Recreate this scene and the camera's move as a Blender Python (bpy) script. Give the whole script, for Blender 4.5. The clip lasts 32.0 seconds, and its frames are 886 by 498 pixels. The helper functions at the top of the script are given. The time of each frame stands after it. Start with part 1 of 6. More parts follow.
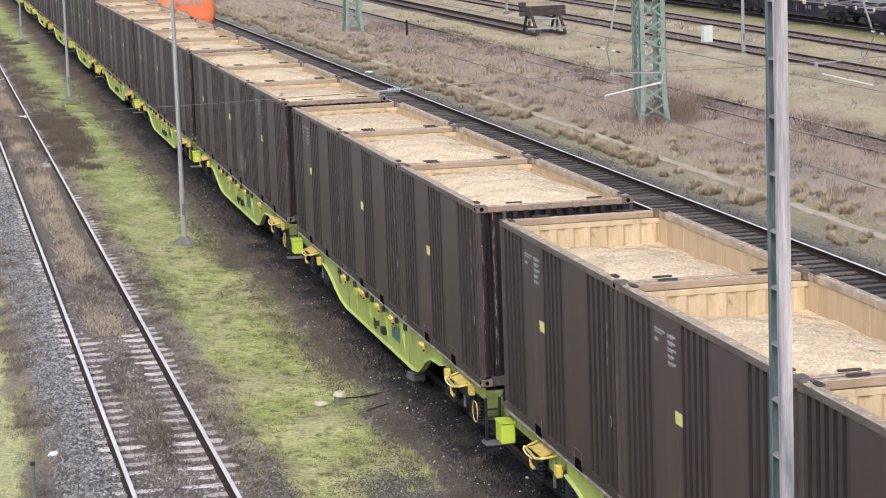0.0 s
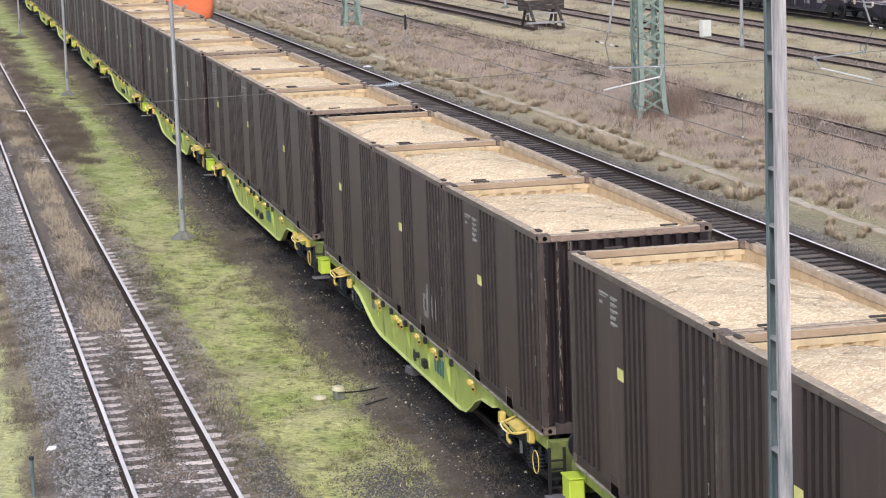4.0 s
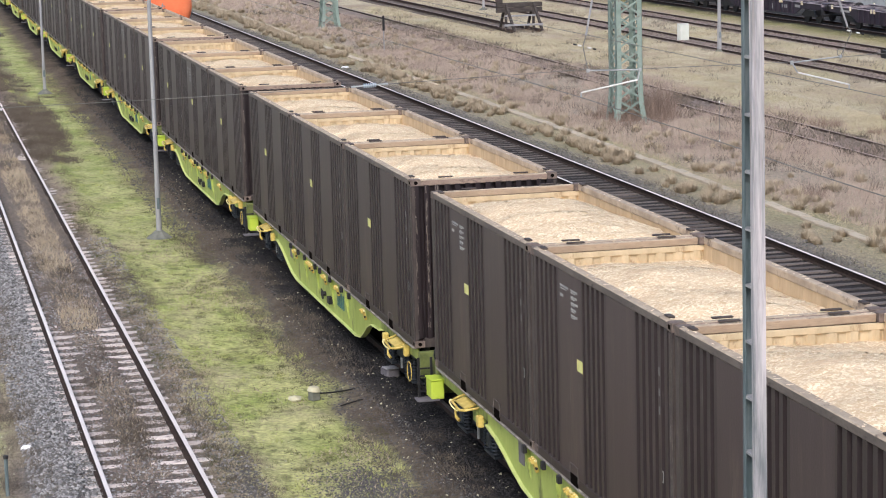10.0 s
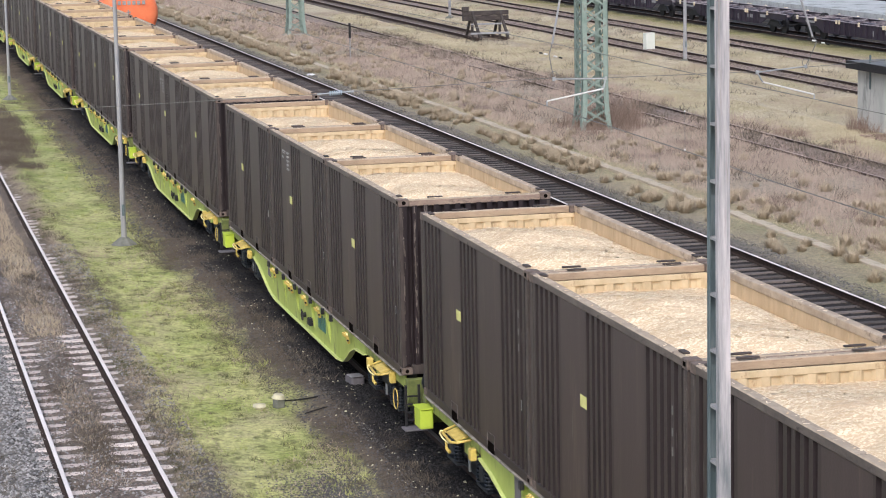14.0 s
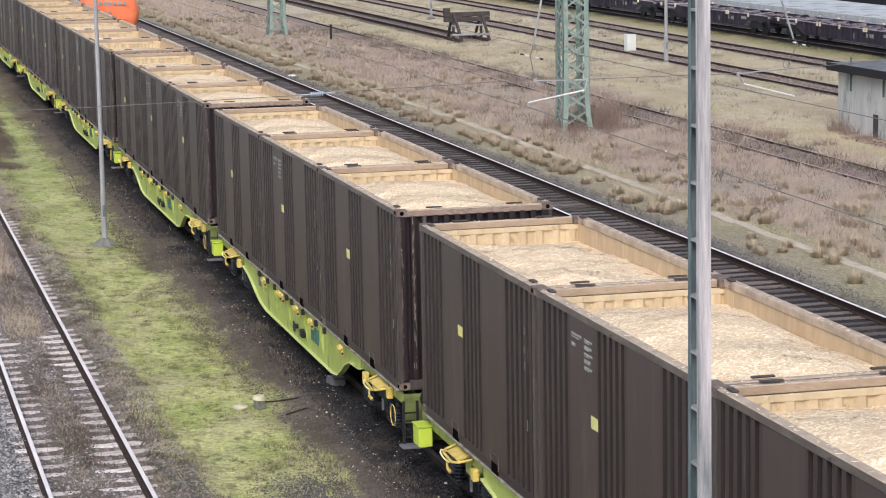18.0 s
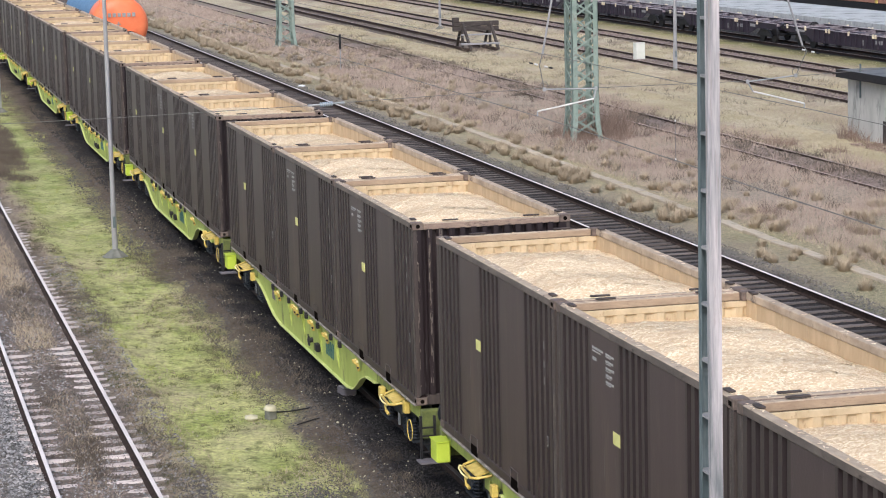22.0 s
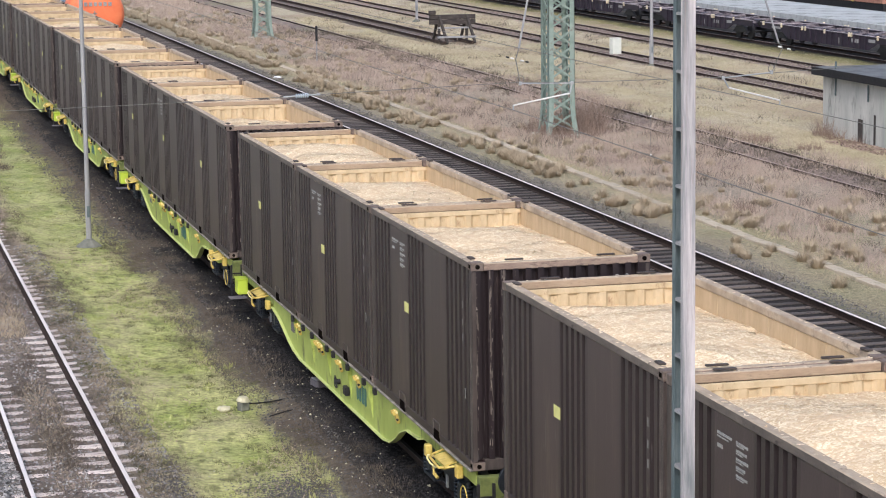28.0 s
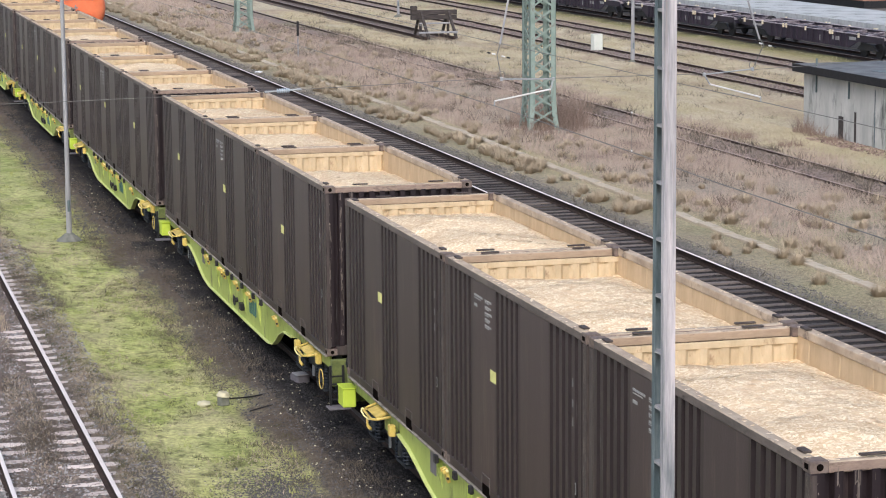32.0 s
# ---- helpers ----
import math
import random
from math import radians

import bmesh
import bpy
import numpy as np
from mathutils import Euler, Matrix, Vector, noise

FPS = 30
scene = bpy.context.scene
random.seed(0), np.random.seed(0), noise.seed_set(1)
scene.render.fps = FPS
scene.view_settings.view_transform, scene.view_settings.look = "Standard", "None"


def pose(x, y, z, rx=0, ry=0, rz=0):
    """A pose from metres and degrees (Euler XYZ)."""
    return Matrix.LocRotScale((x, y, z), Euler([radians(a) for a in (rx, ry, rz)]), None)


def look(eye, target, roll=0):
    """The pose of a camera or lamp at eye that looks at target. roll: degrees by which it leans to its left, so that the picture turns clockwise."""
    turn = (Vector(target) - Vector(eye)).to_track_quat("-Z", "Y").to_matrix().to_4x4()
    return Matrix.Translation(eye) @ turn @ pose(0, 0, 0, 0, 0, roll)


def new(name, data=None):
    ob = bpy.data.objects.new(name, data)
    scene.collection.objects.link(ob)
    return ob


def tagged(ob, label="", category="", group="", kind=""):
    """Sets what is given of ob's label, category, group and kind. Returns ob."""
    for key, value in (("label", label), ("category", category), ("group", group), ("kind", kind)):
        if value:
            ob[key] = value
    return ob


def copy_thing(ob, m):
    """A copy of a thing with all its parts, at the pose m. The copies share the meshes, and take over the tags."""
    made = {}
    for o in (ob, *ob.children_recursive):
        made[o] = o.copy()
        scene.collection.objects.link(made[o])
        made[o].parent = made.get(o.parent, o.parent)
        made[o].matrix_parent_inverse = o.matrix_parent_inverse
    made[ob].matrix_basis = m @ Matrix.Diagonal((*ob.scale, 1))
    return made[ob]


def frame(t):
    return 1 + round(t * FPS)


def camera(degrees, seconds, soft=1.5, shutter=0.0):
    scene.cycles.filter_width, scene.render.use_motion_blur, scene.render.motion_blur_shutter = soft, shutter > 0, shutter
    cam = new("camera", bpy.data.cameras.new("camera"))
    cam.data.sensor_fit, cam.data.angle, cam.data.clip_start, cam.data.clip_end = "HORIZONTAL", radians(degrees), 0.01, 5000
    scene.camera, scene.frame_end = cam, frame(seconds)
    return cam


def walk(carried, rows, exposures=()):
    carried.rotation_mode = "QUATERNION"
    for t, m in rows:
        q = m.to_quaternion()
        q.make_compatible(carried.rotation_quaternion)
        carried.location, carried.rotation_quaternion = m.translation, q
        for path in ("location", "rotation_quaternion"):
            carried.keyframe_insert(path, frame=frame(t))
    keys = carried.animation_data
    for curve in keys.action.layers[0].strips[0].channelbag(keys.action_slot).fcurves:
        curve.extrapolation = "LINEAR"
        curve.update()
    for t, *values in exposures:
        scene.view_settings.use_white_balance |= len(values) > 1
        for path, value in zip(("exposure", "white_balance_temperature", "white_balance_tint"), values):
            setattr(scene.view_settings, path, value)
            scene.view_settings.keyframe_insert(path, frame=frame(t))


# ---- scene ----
EYE_HEIGHT = 8.99  # above the rail heads, which lie at z = 0

def view(turn, tilt, lean):
    return pose(0, 0, EYE_HEIGHT, 90 + tilt, 0, turn) @ pose(0, 0, 0, 0, 0, lean)


cam = camera(21.17, 32.0, soft=1.05)
# seconds, turn to the left of the track, tilt, lean (degrees): a hand-held view from a fixed stand on a bridge
TURNS = [
    (0, -12.291, -8.813, -2.003), (0.5, -12.286, -8.834, -2.000), (1, -12.277, -8.845, -2.044), (1.5, -12.302, -8.864, -2.009),
    (2, -12.321, -8.886, -1.991), (2.5, -12.353, -8.918, -1.968), (3, -12.355, -8.946, -1.993), (3.5, -12.340, -8.949, -1.988),
    (5.5, -12.245, -8.919, -2.093), (6, -12.249, -8.902, -2.102), (6.5, -12.262, -8.888, -2.062), (7, -12.316, -8.871, -1.928),
    (7.5, -12.402, -8.870, -1.864), (8, -12.435, -8.888, -1.771), (8.5, -12.479, -8.899, -1.688), (9, -12.531, -8.901, -1.668),
    (9.5, -12.692, -8.913, -1.608), (10, -12.897, -8.930, -1.516), (10.5, -13.155, -8.876, -1.384), (11, -13.345, -8.854, -1.184),
    (11.5, -13.472, -8.829, -1.009), (12, -13.572, -8.851, -0.913), (12.5, -13.578, -8.873, -0.887), (13, -13.635, -8.870, -0.952),
    (13.5, -13.696, -8.812, -1.053), (14, -13.749, -8.759, -1.149), (14.5, -13.766, -8.726, -1.213), (16.5, -13.875, -8.711, -1.036),
    (17, -13.991, -8.741, -0.948), (17.5, -14.116, -8.773, -0.945), (18, -14.213, -8.739, -1.023), (18.5, -14.241, -8.714, -1.195),
    (19, -14.203, -8.672, -1.336), (19.5, -14.115, -8.628, -1.446), (20, -13.994, -8.573, -1.571), (20.5, -13.891, -8.533, -1.618),
    (21, -13.835, -8.499, -1.582), (21.5, -13.869, -8.496, -1.494), (22, -13.968, -8.507, -1.382), (22.5, -14.017, -8.525, -1.309),
    (23, -14.059, -8.513, -1.233), (23.5, -14.074, -8.495, -1.190), (24, -14.116, -8.503, -1.181), (24.5, -14.153, -8.536, -1.101),
    (25, -14.225, -8.560, -1.123), (25.5, -14.283, -8.563, -1.095), (27.5, -14.560, -8.674, -0.823), (28, -14.591, -8.685, -0.704),
    (28.5, -14.620, -8.686, -0.655), (29, -14.659, -8.676, -0.611), (29.5, -14.737, -8.686, -0.613), (30, -14.789, -8.706, -0.559),
    (30.5, -14.854, -8.718, -0.527), (31, -14.933, -8.719, -0.472), (31.5, -14.997, -8.753, -0.408), (32, -15.062, -8.799, -0.448),
]
walk(cam, [(t, view(a, b, c)) for t, a, b, c in TURNS], [(0, 0.52, 6090, 10.5), (32, 0.52, 6090, 10.5)])

# ---- light: a high overcast sky ----
SUN_ELEVATION, SUN_TURN = 42.0, 205.0
world = bpy.data.worlds.new("overcast_sky")
scene.world = world
world.use_nodes = True
wn, wl = world.node_tree.nodes, world.node_tree.links
wn.clear()
sky = wn.new("ShaderNodeTexSky")
sky.sky_type = "NISHITA"
sky.sun_disc = False
sky.sun_elevation, sky.sun_rotation = radians(SUN_ELEVATION), radians(SUN_TURN)
sky.air_density, sky.dust_density, sky.ozone_density = 1.0, 4.0, 1.0
grey = wn.new("ShaderNodeHueSaturation")
grey.inputs["Saturation"].default_value = 0.95
back = wn.new("ShaderNodeBackground")
back.inputs["Strength"].default_value = 0.13
wout = wn.new("ShaderNodeOutputWorld")
wl.new(sky.outputs[0], grey.inputs["Color"])
wl.new(grey.outputs[0], back.inputs["Color"])
wl.new(back.outputs[0], wout.inputs["Surface"])
sun = new("sun", bpy.data.lights.new("sun", "SUN"))
sun.data.energy, sun.data.angle, sun.data.color = 1.3, radians(25), (1.0, 0.985, 0.965)
_e, _r = radians(SUN_ELEVATION), radians(SUN_TURN)
sun.matrix_basis = look((0, 0, 60), (-60 * math.cos(_e) * math.sin(_r), -60 * math.cos(_e) * math.cos(_r), 60 - 60 * math.sin(_e)))

# ---- materials ----
MATS = {}


def material(name, low, high, rough=0.8, metal=0.0, scale=3.0, bump=0.15, bump_scale=30.0, rand="", stretch=(1, 1, 1),
             stain=None, stain_scale=1.0, stain_at=0.6, spec=0.4, rand_mix=0.7, scratch=None, soft=0.2):
    """A painted, mineral or vegetable surface: two tones mixed by broad noise, grain, an optional stain, and fine relief."""
    m = bpy.data.materials.new(name)
    m.use_nodes = True
    nt = m.node_tree
    N, L = nt.nodes, nt.links
    bsdf = N["Principled BSDF"]
    bsdf.inputs["Roughness"].default_value = rough
    bsdf.inputs["Metallic"].default_value = metal
    bsdf.inputs["Specular IOR Level"].default_value = spec
    tc = N.new("ShaderNodeTexCoord")
    mp = N.new("ShaderNodeMapping")
    mp.inputs["Scale"].default_value = stretch
    L.new(tc.outputs["Object"], mp.inputs["Vector"])
    n1 = N.new("ShaderNodeTexNoise")
    n1.inputs["Scale"].default_value, n1.inputs["Detail"].default_value, n1.inputs["Roughness"].default_value = scale, 6, 0.65
    L.new(mp.outputs[0], n1.inputs["Vector"])
    rampn = N.new("ShaderNodeMapRange")
    rampn.inputs["From Min"].default_value, rampn.inputs["From Max"].default_value = 0.5 - soft, 0.5 + soft
    L.new(n1.outputs["Fac"], rampn.inputs["Value"])
    fac = rampn.outputs[0]
    if rand:
        r = N.new("ShaderNodeObjectInfo") if rand == "object" else N.new("ShaderNodeNewGeometry")
        out = r.outputs["Random"] if rand == "object" else r.outputs["Random Per Island"]
        mx = N.new("ShaderNodeMix")
        mx.inputs["Factor"].default_value = rand_mix
        L.new(fac, mx.inputs["A"])
        L.new(out, mx.inputs["B"])
        fac = mx.outputs["Result"]
    mix = N.new("ShaderNodeMix")
    mix.data_type = "RGBA"
    mix.inputs["A"].default_value, mix.inputs["B"].default_value = (*low, 1), (*high, 1)
    L.new(fac, mix.inputs["Factor"])
    colour = mix.outputs["Result"]
    if stain:
        n2 = N.new("ShaderNodeTexNoise")
        n2.inputs["Scale"].default_value, n2.inputs["Detail"].default_value, n2.inputs["Roughness"].default_value = stain_scale, 8, 0.7
        L.new(mp.outputs[0], n2.inputs["Vector"])
        r2 = N.new("ShaderNodeMapRange")
        r2.inputs["From Min"].default_value, r2.inputs["From Max"].default_value = stain_at, stain_at + 0.12
        L.new(n2.outputs["Fac"], r2.inputs["Value"])
        m2 = N.new("ShaderNodeMix")
        m2.data_type = "RGBA"
        m2.inputs["B"].default_value = (*stain, 1)
        L.new(colour, m2.inputs["A"])
        L.new(r2.outputs[0], m2.inputs["Factor"])
        colour = m2.outputs["Result"]
    if scratch:
        mp2 = N.new("ShaderNodeMapping")
        mp2.inputs["Scale"].default_value = (9, 9, 0.8)
        L.new(tc.outputs["Object"], mp2.inputs["Vector"])
        n4 = N.new("ShaderNodeTexNoise")
        n4.inputs["Scale"].default_value, n4.inputs["Detail"].default_value = 1.6, 5
        L.new(mp2.outputs[0], n4.inputs["Vector"])
        r4 = N.new("ShaderNodeMapRange")
        r4.inputs["From Min"].default_value, r4.inputs["From Max"].default_value = 0.66, 0.74
        L.new(n4.outputs["Fac"], r4.inputs["Value"])
        m4 = N.new("ShaderNodeMix")
        m4.data_type = "RGBA"
        m4.inputs["B"].default_value = (*scratch, 1)
        L.new(colour, m4.inputs["A"])
        L.new(r4.outputs[0], m4.inputs["Factor"])
        colour = m4.outputs["Result"]
    L.new(colour, bsdf.inputs["Base Color"])
    if bump:
        n3 = N.new("ShaderNodeTexNoise")
        n3.inputs["Scale"].default_value, n3.inputs["Detail"].default_value = bump_scale, 4
        L.new(tc.outputs["Object"], n3.inputs["Vector"])
        b = N.new("ShaderNodeBump")
        b.inputs["Strength"].default_value, b.inputs["Distance"].default_value = bump, 0.02
        L.new(n3.outputs["Fac"], b.inputs["Height"])
        L.new(b.outputs[0], bsdf.inputs["Normal"])
    MATS[name] = m
    return m


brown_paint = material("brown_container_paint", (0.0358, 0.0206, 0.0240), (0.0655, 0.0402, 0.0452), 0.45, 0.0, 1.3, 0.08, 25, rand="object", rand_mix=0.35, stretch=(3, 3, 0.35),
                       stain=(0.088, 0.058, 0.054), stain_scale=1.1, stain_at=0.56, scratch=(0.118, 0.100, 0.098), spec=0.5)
# darker copy of the brown paint, for shade in the grooves; end walls too
brown_shaded = material("brown_shaded_paint", (0.0145, 0.0092, 0.0112), (0.0290, 0.0192, 0.0220), 0.55, 0.0, 1.6, 0.08, 25, rand="object", rand_mix=0.35, stretch=(3, 3, 0.35),
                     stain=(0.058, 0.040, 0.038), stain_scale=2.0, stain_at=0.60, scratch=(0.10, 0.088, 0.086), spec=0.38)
# same brown dimmed for the ribbed stretches, their shade in the tone
brown_dimmed = material("brown_dimmed_paint", (0.0214, 0.0122, 0.0138), (0.0438, 0.0268, 0.0292), 0.48, 0.0, 1.8, 0.08, 25, rand="object", rand_mix=0.3, stretch=(5, 5, 0.3),
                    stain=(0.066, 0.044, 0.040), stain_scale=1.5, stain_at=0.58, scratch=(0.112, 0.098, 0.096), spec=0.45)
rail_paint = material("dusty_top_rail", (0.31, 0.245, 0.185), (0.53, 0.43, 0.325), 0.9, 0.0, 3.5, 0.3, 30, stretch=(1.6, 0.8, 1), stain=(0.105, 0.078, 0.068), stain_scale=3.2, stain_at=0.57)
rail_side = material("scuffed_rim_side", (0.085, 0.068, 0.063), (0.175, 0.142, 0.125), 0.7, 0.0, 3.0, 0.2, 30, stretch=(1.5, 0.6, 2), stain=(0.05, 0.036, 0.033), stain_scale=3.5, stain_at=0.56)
tan_rail = material("tan_dusty_end_rail", (0.25, 0.178, 0.125), (0.44, 0.335, 0.235), 0.85, 0.0, 2.6, 0.3, 30, stretch=(0.8, 1.6, 3), stain=(0.15, 0.10, 0.075), stain_scale=3.0, stain_at=0.55)
end_rail_paint = material("rusty_dusty_end_rail", (0.20, 0.140, 0.115), (0.40, 0.30, 0.235), 0.85, 0.0, 2.6, 0.3, 30, stretch=(0.8, 1.6, 3), stain=(0.075, 0.052, 0.046), stain_scale=3.0, stain_at=0.51)
scuffed = material("scuffed_corner_steel", (0.045, 0.035, 0.034), (0.095, 0.075, 0.068), 0.65, 0.1, 5, 0.2, 40, stretch=(4, 4, 0.7), stain=(0.26, 0.23, 0.21), stain_scale=5, stain_at=0.65)
ochre = material("ochre_inner_wall", (0.42, 0.325, 0.20), (0.59, 0.475, 0.315), 0.75, 0.0, 2.5, 0.1, 20, stretch=(2, 2, 0.9), stain=(0.27, 0.175, 0.10), stain_scale=3.2, stain_at=0.60)
worn_beige = material("worn_beige_inner_wall", (0.41, 0.305, 0.185), (0.58, 0.45, 0.295), 0.8, 0.0, 1.6, 0.1, 20, stretch=(2, 2, 0.7), stain=(0.33, 0.235, 0.155), stain_scale=2.6, stain_at=0.62)
chips_bed = material("wood_chip_bed", (0.66, 0.49, 0.30), (0.82, 0.645, 0.43), 0.95, 0.0, 1.3, 0.12, 30, spec=0.1, stain=(0.62, 0.46, 0.29), stain_scale=1.4, stain_at=0.54)
chips = material("wood_chips", (0.66, 0.49, 0.295), (1.0, 0.885, 0.68), 0.9, 0.0, 5.0, 0.1, 30, rand="island", rand_mix=0.72, spec=0.1, stain=(0.66, 0.49, 0.32), stain_scale=1.2, stain_at=0.58, soft=0.16)
lime = material("lime_green_paint", (0.32, 0.385, 0.085), (0.46, 0.535, 0.15), 0.5, 0.0, 1.8, 0.05, 20, stretch=(1, 1.2, 0.5), stain=(0.135, 0.15, 0.055), stain_scale=1.7, stain_at=0.54)
yellow = material("yellow_paint", (0.46, 0.32, 0.06), (0.74, 0.57, 0.17), 0.5, 0.0, 6, 0.05, 20, stain=(0.20, 0.13, 0.05), stain_scale=7, stain_at=0.58)
sticker_mat = material("yellow_sticker", (0.62, 0.60, 0.20), (0.74, 0.72, 0.30), 0.5, 0.0, 6, 0.0)
marking = material("white_marking", (0.24, 0.24, 0.24), (0.38, 0.38, 0.38), 0.6, 0.0, 12, 0.0)
black_steel = material("sooty_steel", (0.012, 0.012, 0.014), (0.03, 0.028, 0.03), 0.6, 0.2, 5, 0.2, 30)
blue_steel = material("oily_bogie_steel", (0.012, 0.015, 0.020), (0.036, 0.042, 0.052), 0.5, 0.3, 6, 0.2, 30, stain=(0.07, 0.065, 0.06), stain_scale=6, stain_at=0.66)
grey_steel = material("galvanised_steel", (0.30, 0.32, 0.34), (0.46, 0.47, 0.48), 0.5, 0.4, 6, 0.06, 25, stretch=(1, 1, 0.4))
teal = material("dark_teal_lettering", (0.03, 0.12, 0.12), (0.05, 0.16, 0.15), 0.5)
# rust of the rail sides, darkened further for their shaded side
shaded_rust = material("rusty_shaded_rail_side", (0.026, 0.018, 0.016), (0.062, 0.043, 0.035), 0.85, 0.0, 8, 0.2, 40, spec=0.15)
dark_head = material("dark_rail_head", (0.045, 0.040, 0.040), (0.085, 0.075, 0.072), 0.6, 0.2, 3, 0.04, 30, stretch=(1, 0.2, 1))
rail_head = material("worn_rail_head", (0.68, 0.61, 0.58), (0.86, 0.79, 0.76), 0.5, 0.0, 3, 0.04, 30, stretch=(1, 0.2, 1))
dull_head = material("dull_rail_head", (0.25, 0.19, 0.17), (0.42, 0.335, 0.30), 0.65, 0.1, 3, 0.1, 30, stretch=(1, 0.3, 1))
pale_sleeper = material("weathered_sleeper", (0.44, 0.375, 0.345), (0.70, 0.62, 0.575), 0.9, 0.0, 7, 0.4, 25, rand="object", stretch=(0.5, 2, 1), stain=(0.13, 0.105, 0.09), stain_scale=5, stain_at=0.57)
dark_sleeper = material("dark_wooden_sleeper", (0.045, 0.037, 0.034), (0.20, 0.165, 0.148), 0.85, 0.0, 7, 0.5, 25, rand="object", stretch=(0.5, 3, 1), stain=(0.02, 0.017, 0.016), stain_scale=4, stain_at=0.55)
stone_mat = material("ballast_stones", (0.05, 0.048, 0.046), (0.44, 0.422, 0.41), 0.9, 0.0, 3, 0.1, 30, rand="island", rand_mix=0.8)
verge_stone = material("brown_grey_verge_stones", (0.05, 0.045, 0.04), (0.25, 0.228, 0.205), 0.9, 0.0, 3, 0.1, 30, rand="island", rand_mix=0.7)
rust_stone = material("rust_brown_ballast", (0.07, 0.055, 0.048), (0.30, 0.235, 0.205), 0.9, 0.0, 3, 0.1, 30, rand="island")
spill_stone = material("dark_spilled_gravel", (0.035, 0.034, 0.034), (0.16, 0.15, 0.145), 0.9, 0.0, 3, 0.1, 30, rand="island")
dark_stone = material("black_ballast_stones", (0.008, 0.008, 0.009), (0.042, 0.038, 0.038), 0.85, 0.0, 3, 0.1, 30, rand="island")
straw = material("dry_straw_grass", (0.30, 0.235, 0.20), (0.555, 0.455, 0.375), 0.9, 0.0, 0.35, 0.0, rand="island", spec=0.1, rand_mix=0.3, stain=(0.25, 0.19, 0.172), stain_scale=0.35, stain_at=0.52)
green_blade = material("green_grass", (0.245, 0.27, 0.078), (0.535, 0.54, 0.235), 0.85, 0.0, 0.4, 0.0, rand="island", spec=0.1)
olive_blade = material("olive_winter_grass", (0.34, 0.30, 0.195), (0.56, 0.495, 0.345), 0.9, 0.0, 0.3, 0.0, rand="island", spec=0.1, rand_mix=0.35, stain=(0.36, 0.305, 0.225), stain_scale=0.5, stain_at=0.52)
tussock_grass = material("tan_tussock_grass", (0.35, 0.285, 0.205), (0.54, 0.45, 0.335), 0.9, 0.0, 0.4, 0.0, rand="island", spec=0.1, rand_mix=0.3)
stems = material("bare_shrub_stems", (0.13, 0.092, 0.075), (0.36, 0.27, 0.22), 0.9, 0.0, 0.4, 0.0, rand="island", spec=0.1)
twig = material("brown_weed_stalks", (0.060, 0.050, 0.040), (0.205, 0.171, 0.138), 0.9, 0.0, 0.4, 0.0, rand="island", spec=0.1, rand_mix=0.4)
concrete = material("weathered_concrete", (0.27, 0.26, 0.22), (0.42, 0.40, 0.35), 0.9, 0.0, 1.2, 0.3, 25, stain=(0.20, 0.19, 0.15), stain_scale=1.6, stain_at=0.58)
hut_wall_mat = material("stained_rendered_wall", (0.38, 0.385, 0.36), (0.60, 0.595, 0.56), 0.9, 0.0, 1.3, 0.15, 18, stretch=(1, 1, 0.3), stain=(0.14, 0.145, 0.135), stain_scale=0.9, stain_at=0.51)
tar = material("tarred_roof", (0.085, 0.09, 0.095), (0.19, 0.195, 0.20), 0.8, 0.0, 1.2, 0.3, 20, stain=(0.045, 0.046, 0.048), stain_scale=0.8, stain_at=0.56)
mast_green = material("flaked_green_paint", (0.175, 0.235, 0.20), (0.29, 0.355, 0.315), 0.75, 0.0, 3, 0.1, 30, stain=(0.15, 0.125, 0.105), stain_scale=3, stain_at=0.57)
mast_grey = material("chalky_blue_grey_paint", (0.085, 0.115, 0.125), (0.17, 0.205, 0.215), 0.75, 0.1, 3, 0.15, 30, stretch=(4, 4, 0.5), soft=0.1)
mast_pink = material("peeled_pale_paint", (0.16, 0.172, 0.185), (0.55, 0.505, 0.525), 0.75, 0.0, 1.2, 0.15, 30, stretch=(8, 8, 0.5), stain=(0.27, 0.225, 0.21), stain_scale=1.5, stain_at=0.54, soft=0.12)
pole_grey = material("grey_pole", (0.24, 0.24, 0.25), (0.36, 0.355, 0.365), 0.6, 0.1, 4, 0.1, 20, stretch=(2, 2, 0.3))
wire_mat = material("dark_wire", (0.13, 0.13, 0.125), (0.20, 0.195, 0.185), 0.6, 0.3)
dull_lime = material("sooty_lime_paint", (0.09, 0.11, 0.035), (0.24, 0.27, 0.08), 0.6, 0.0, 3, 0.1, 20, stain=(0.03, 0.032, 0.028), stain_scale=3, stain_at=0.52)
# stained lime of the sill ends, darkened for shade under the overhang
shaded_lime = material("worn_shaded_lime_paint", (0.19, 0.225, 0.05), (0.38, 0.44, 0.11), 0.55, 0.0, 2, 0.1, 20, stretch=(1, 1.5, 0.5), stain=(0.055, 0.058, 0.035), stain_scale=2.4, stain_at=0.52)
# brighter, more saturated lime for the end box
bright_lime = material("bright_lime_paint", (0.43, 0.55, 0.045), (0.52, 0.64, 0.08), 0.45, 0.0, 2, 0.05, 20, stain=(0.30, 0.36, 0.06), stain_scale=4, stain_at=0.62)
white_tube = material("white_insulated_tube", (0.60, 0.585, 0.575), (0.74, 0.73, 0.72), 0.4)
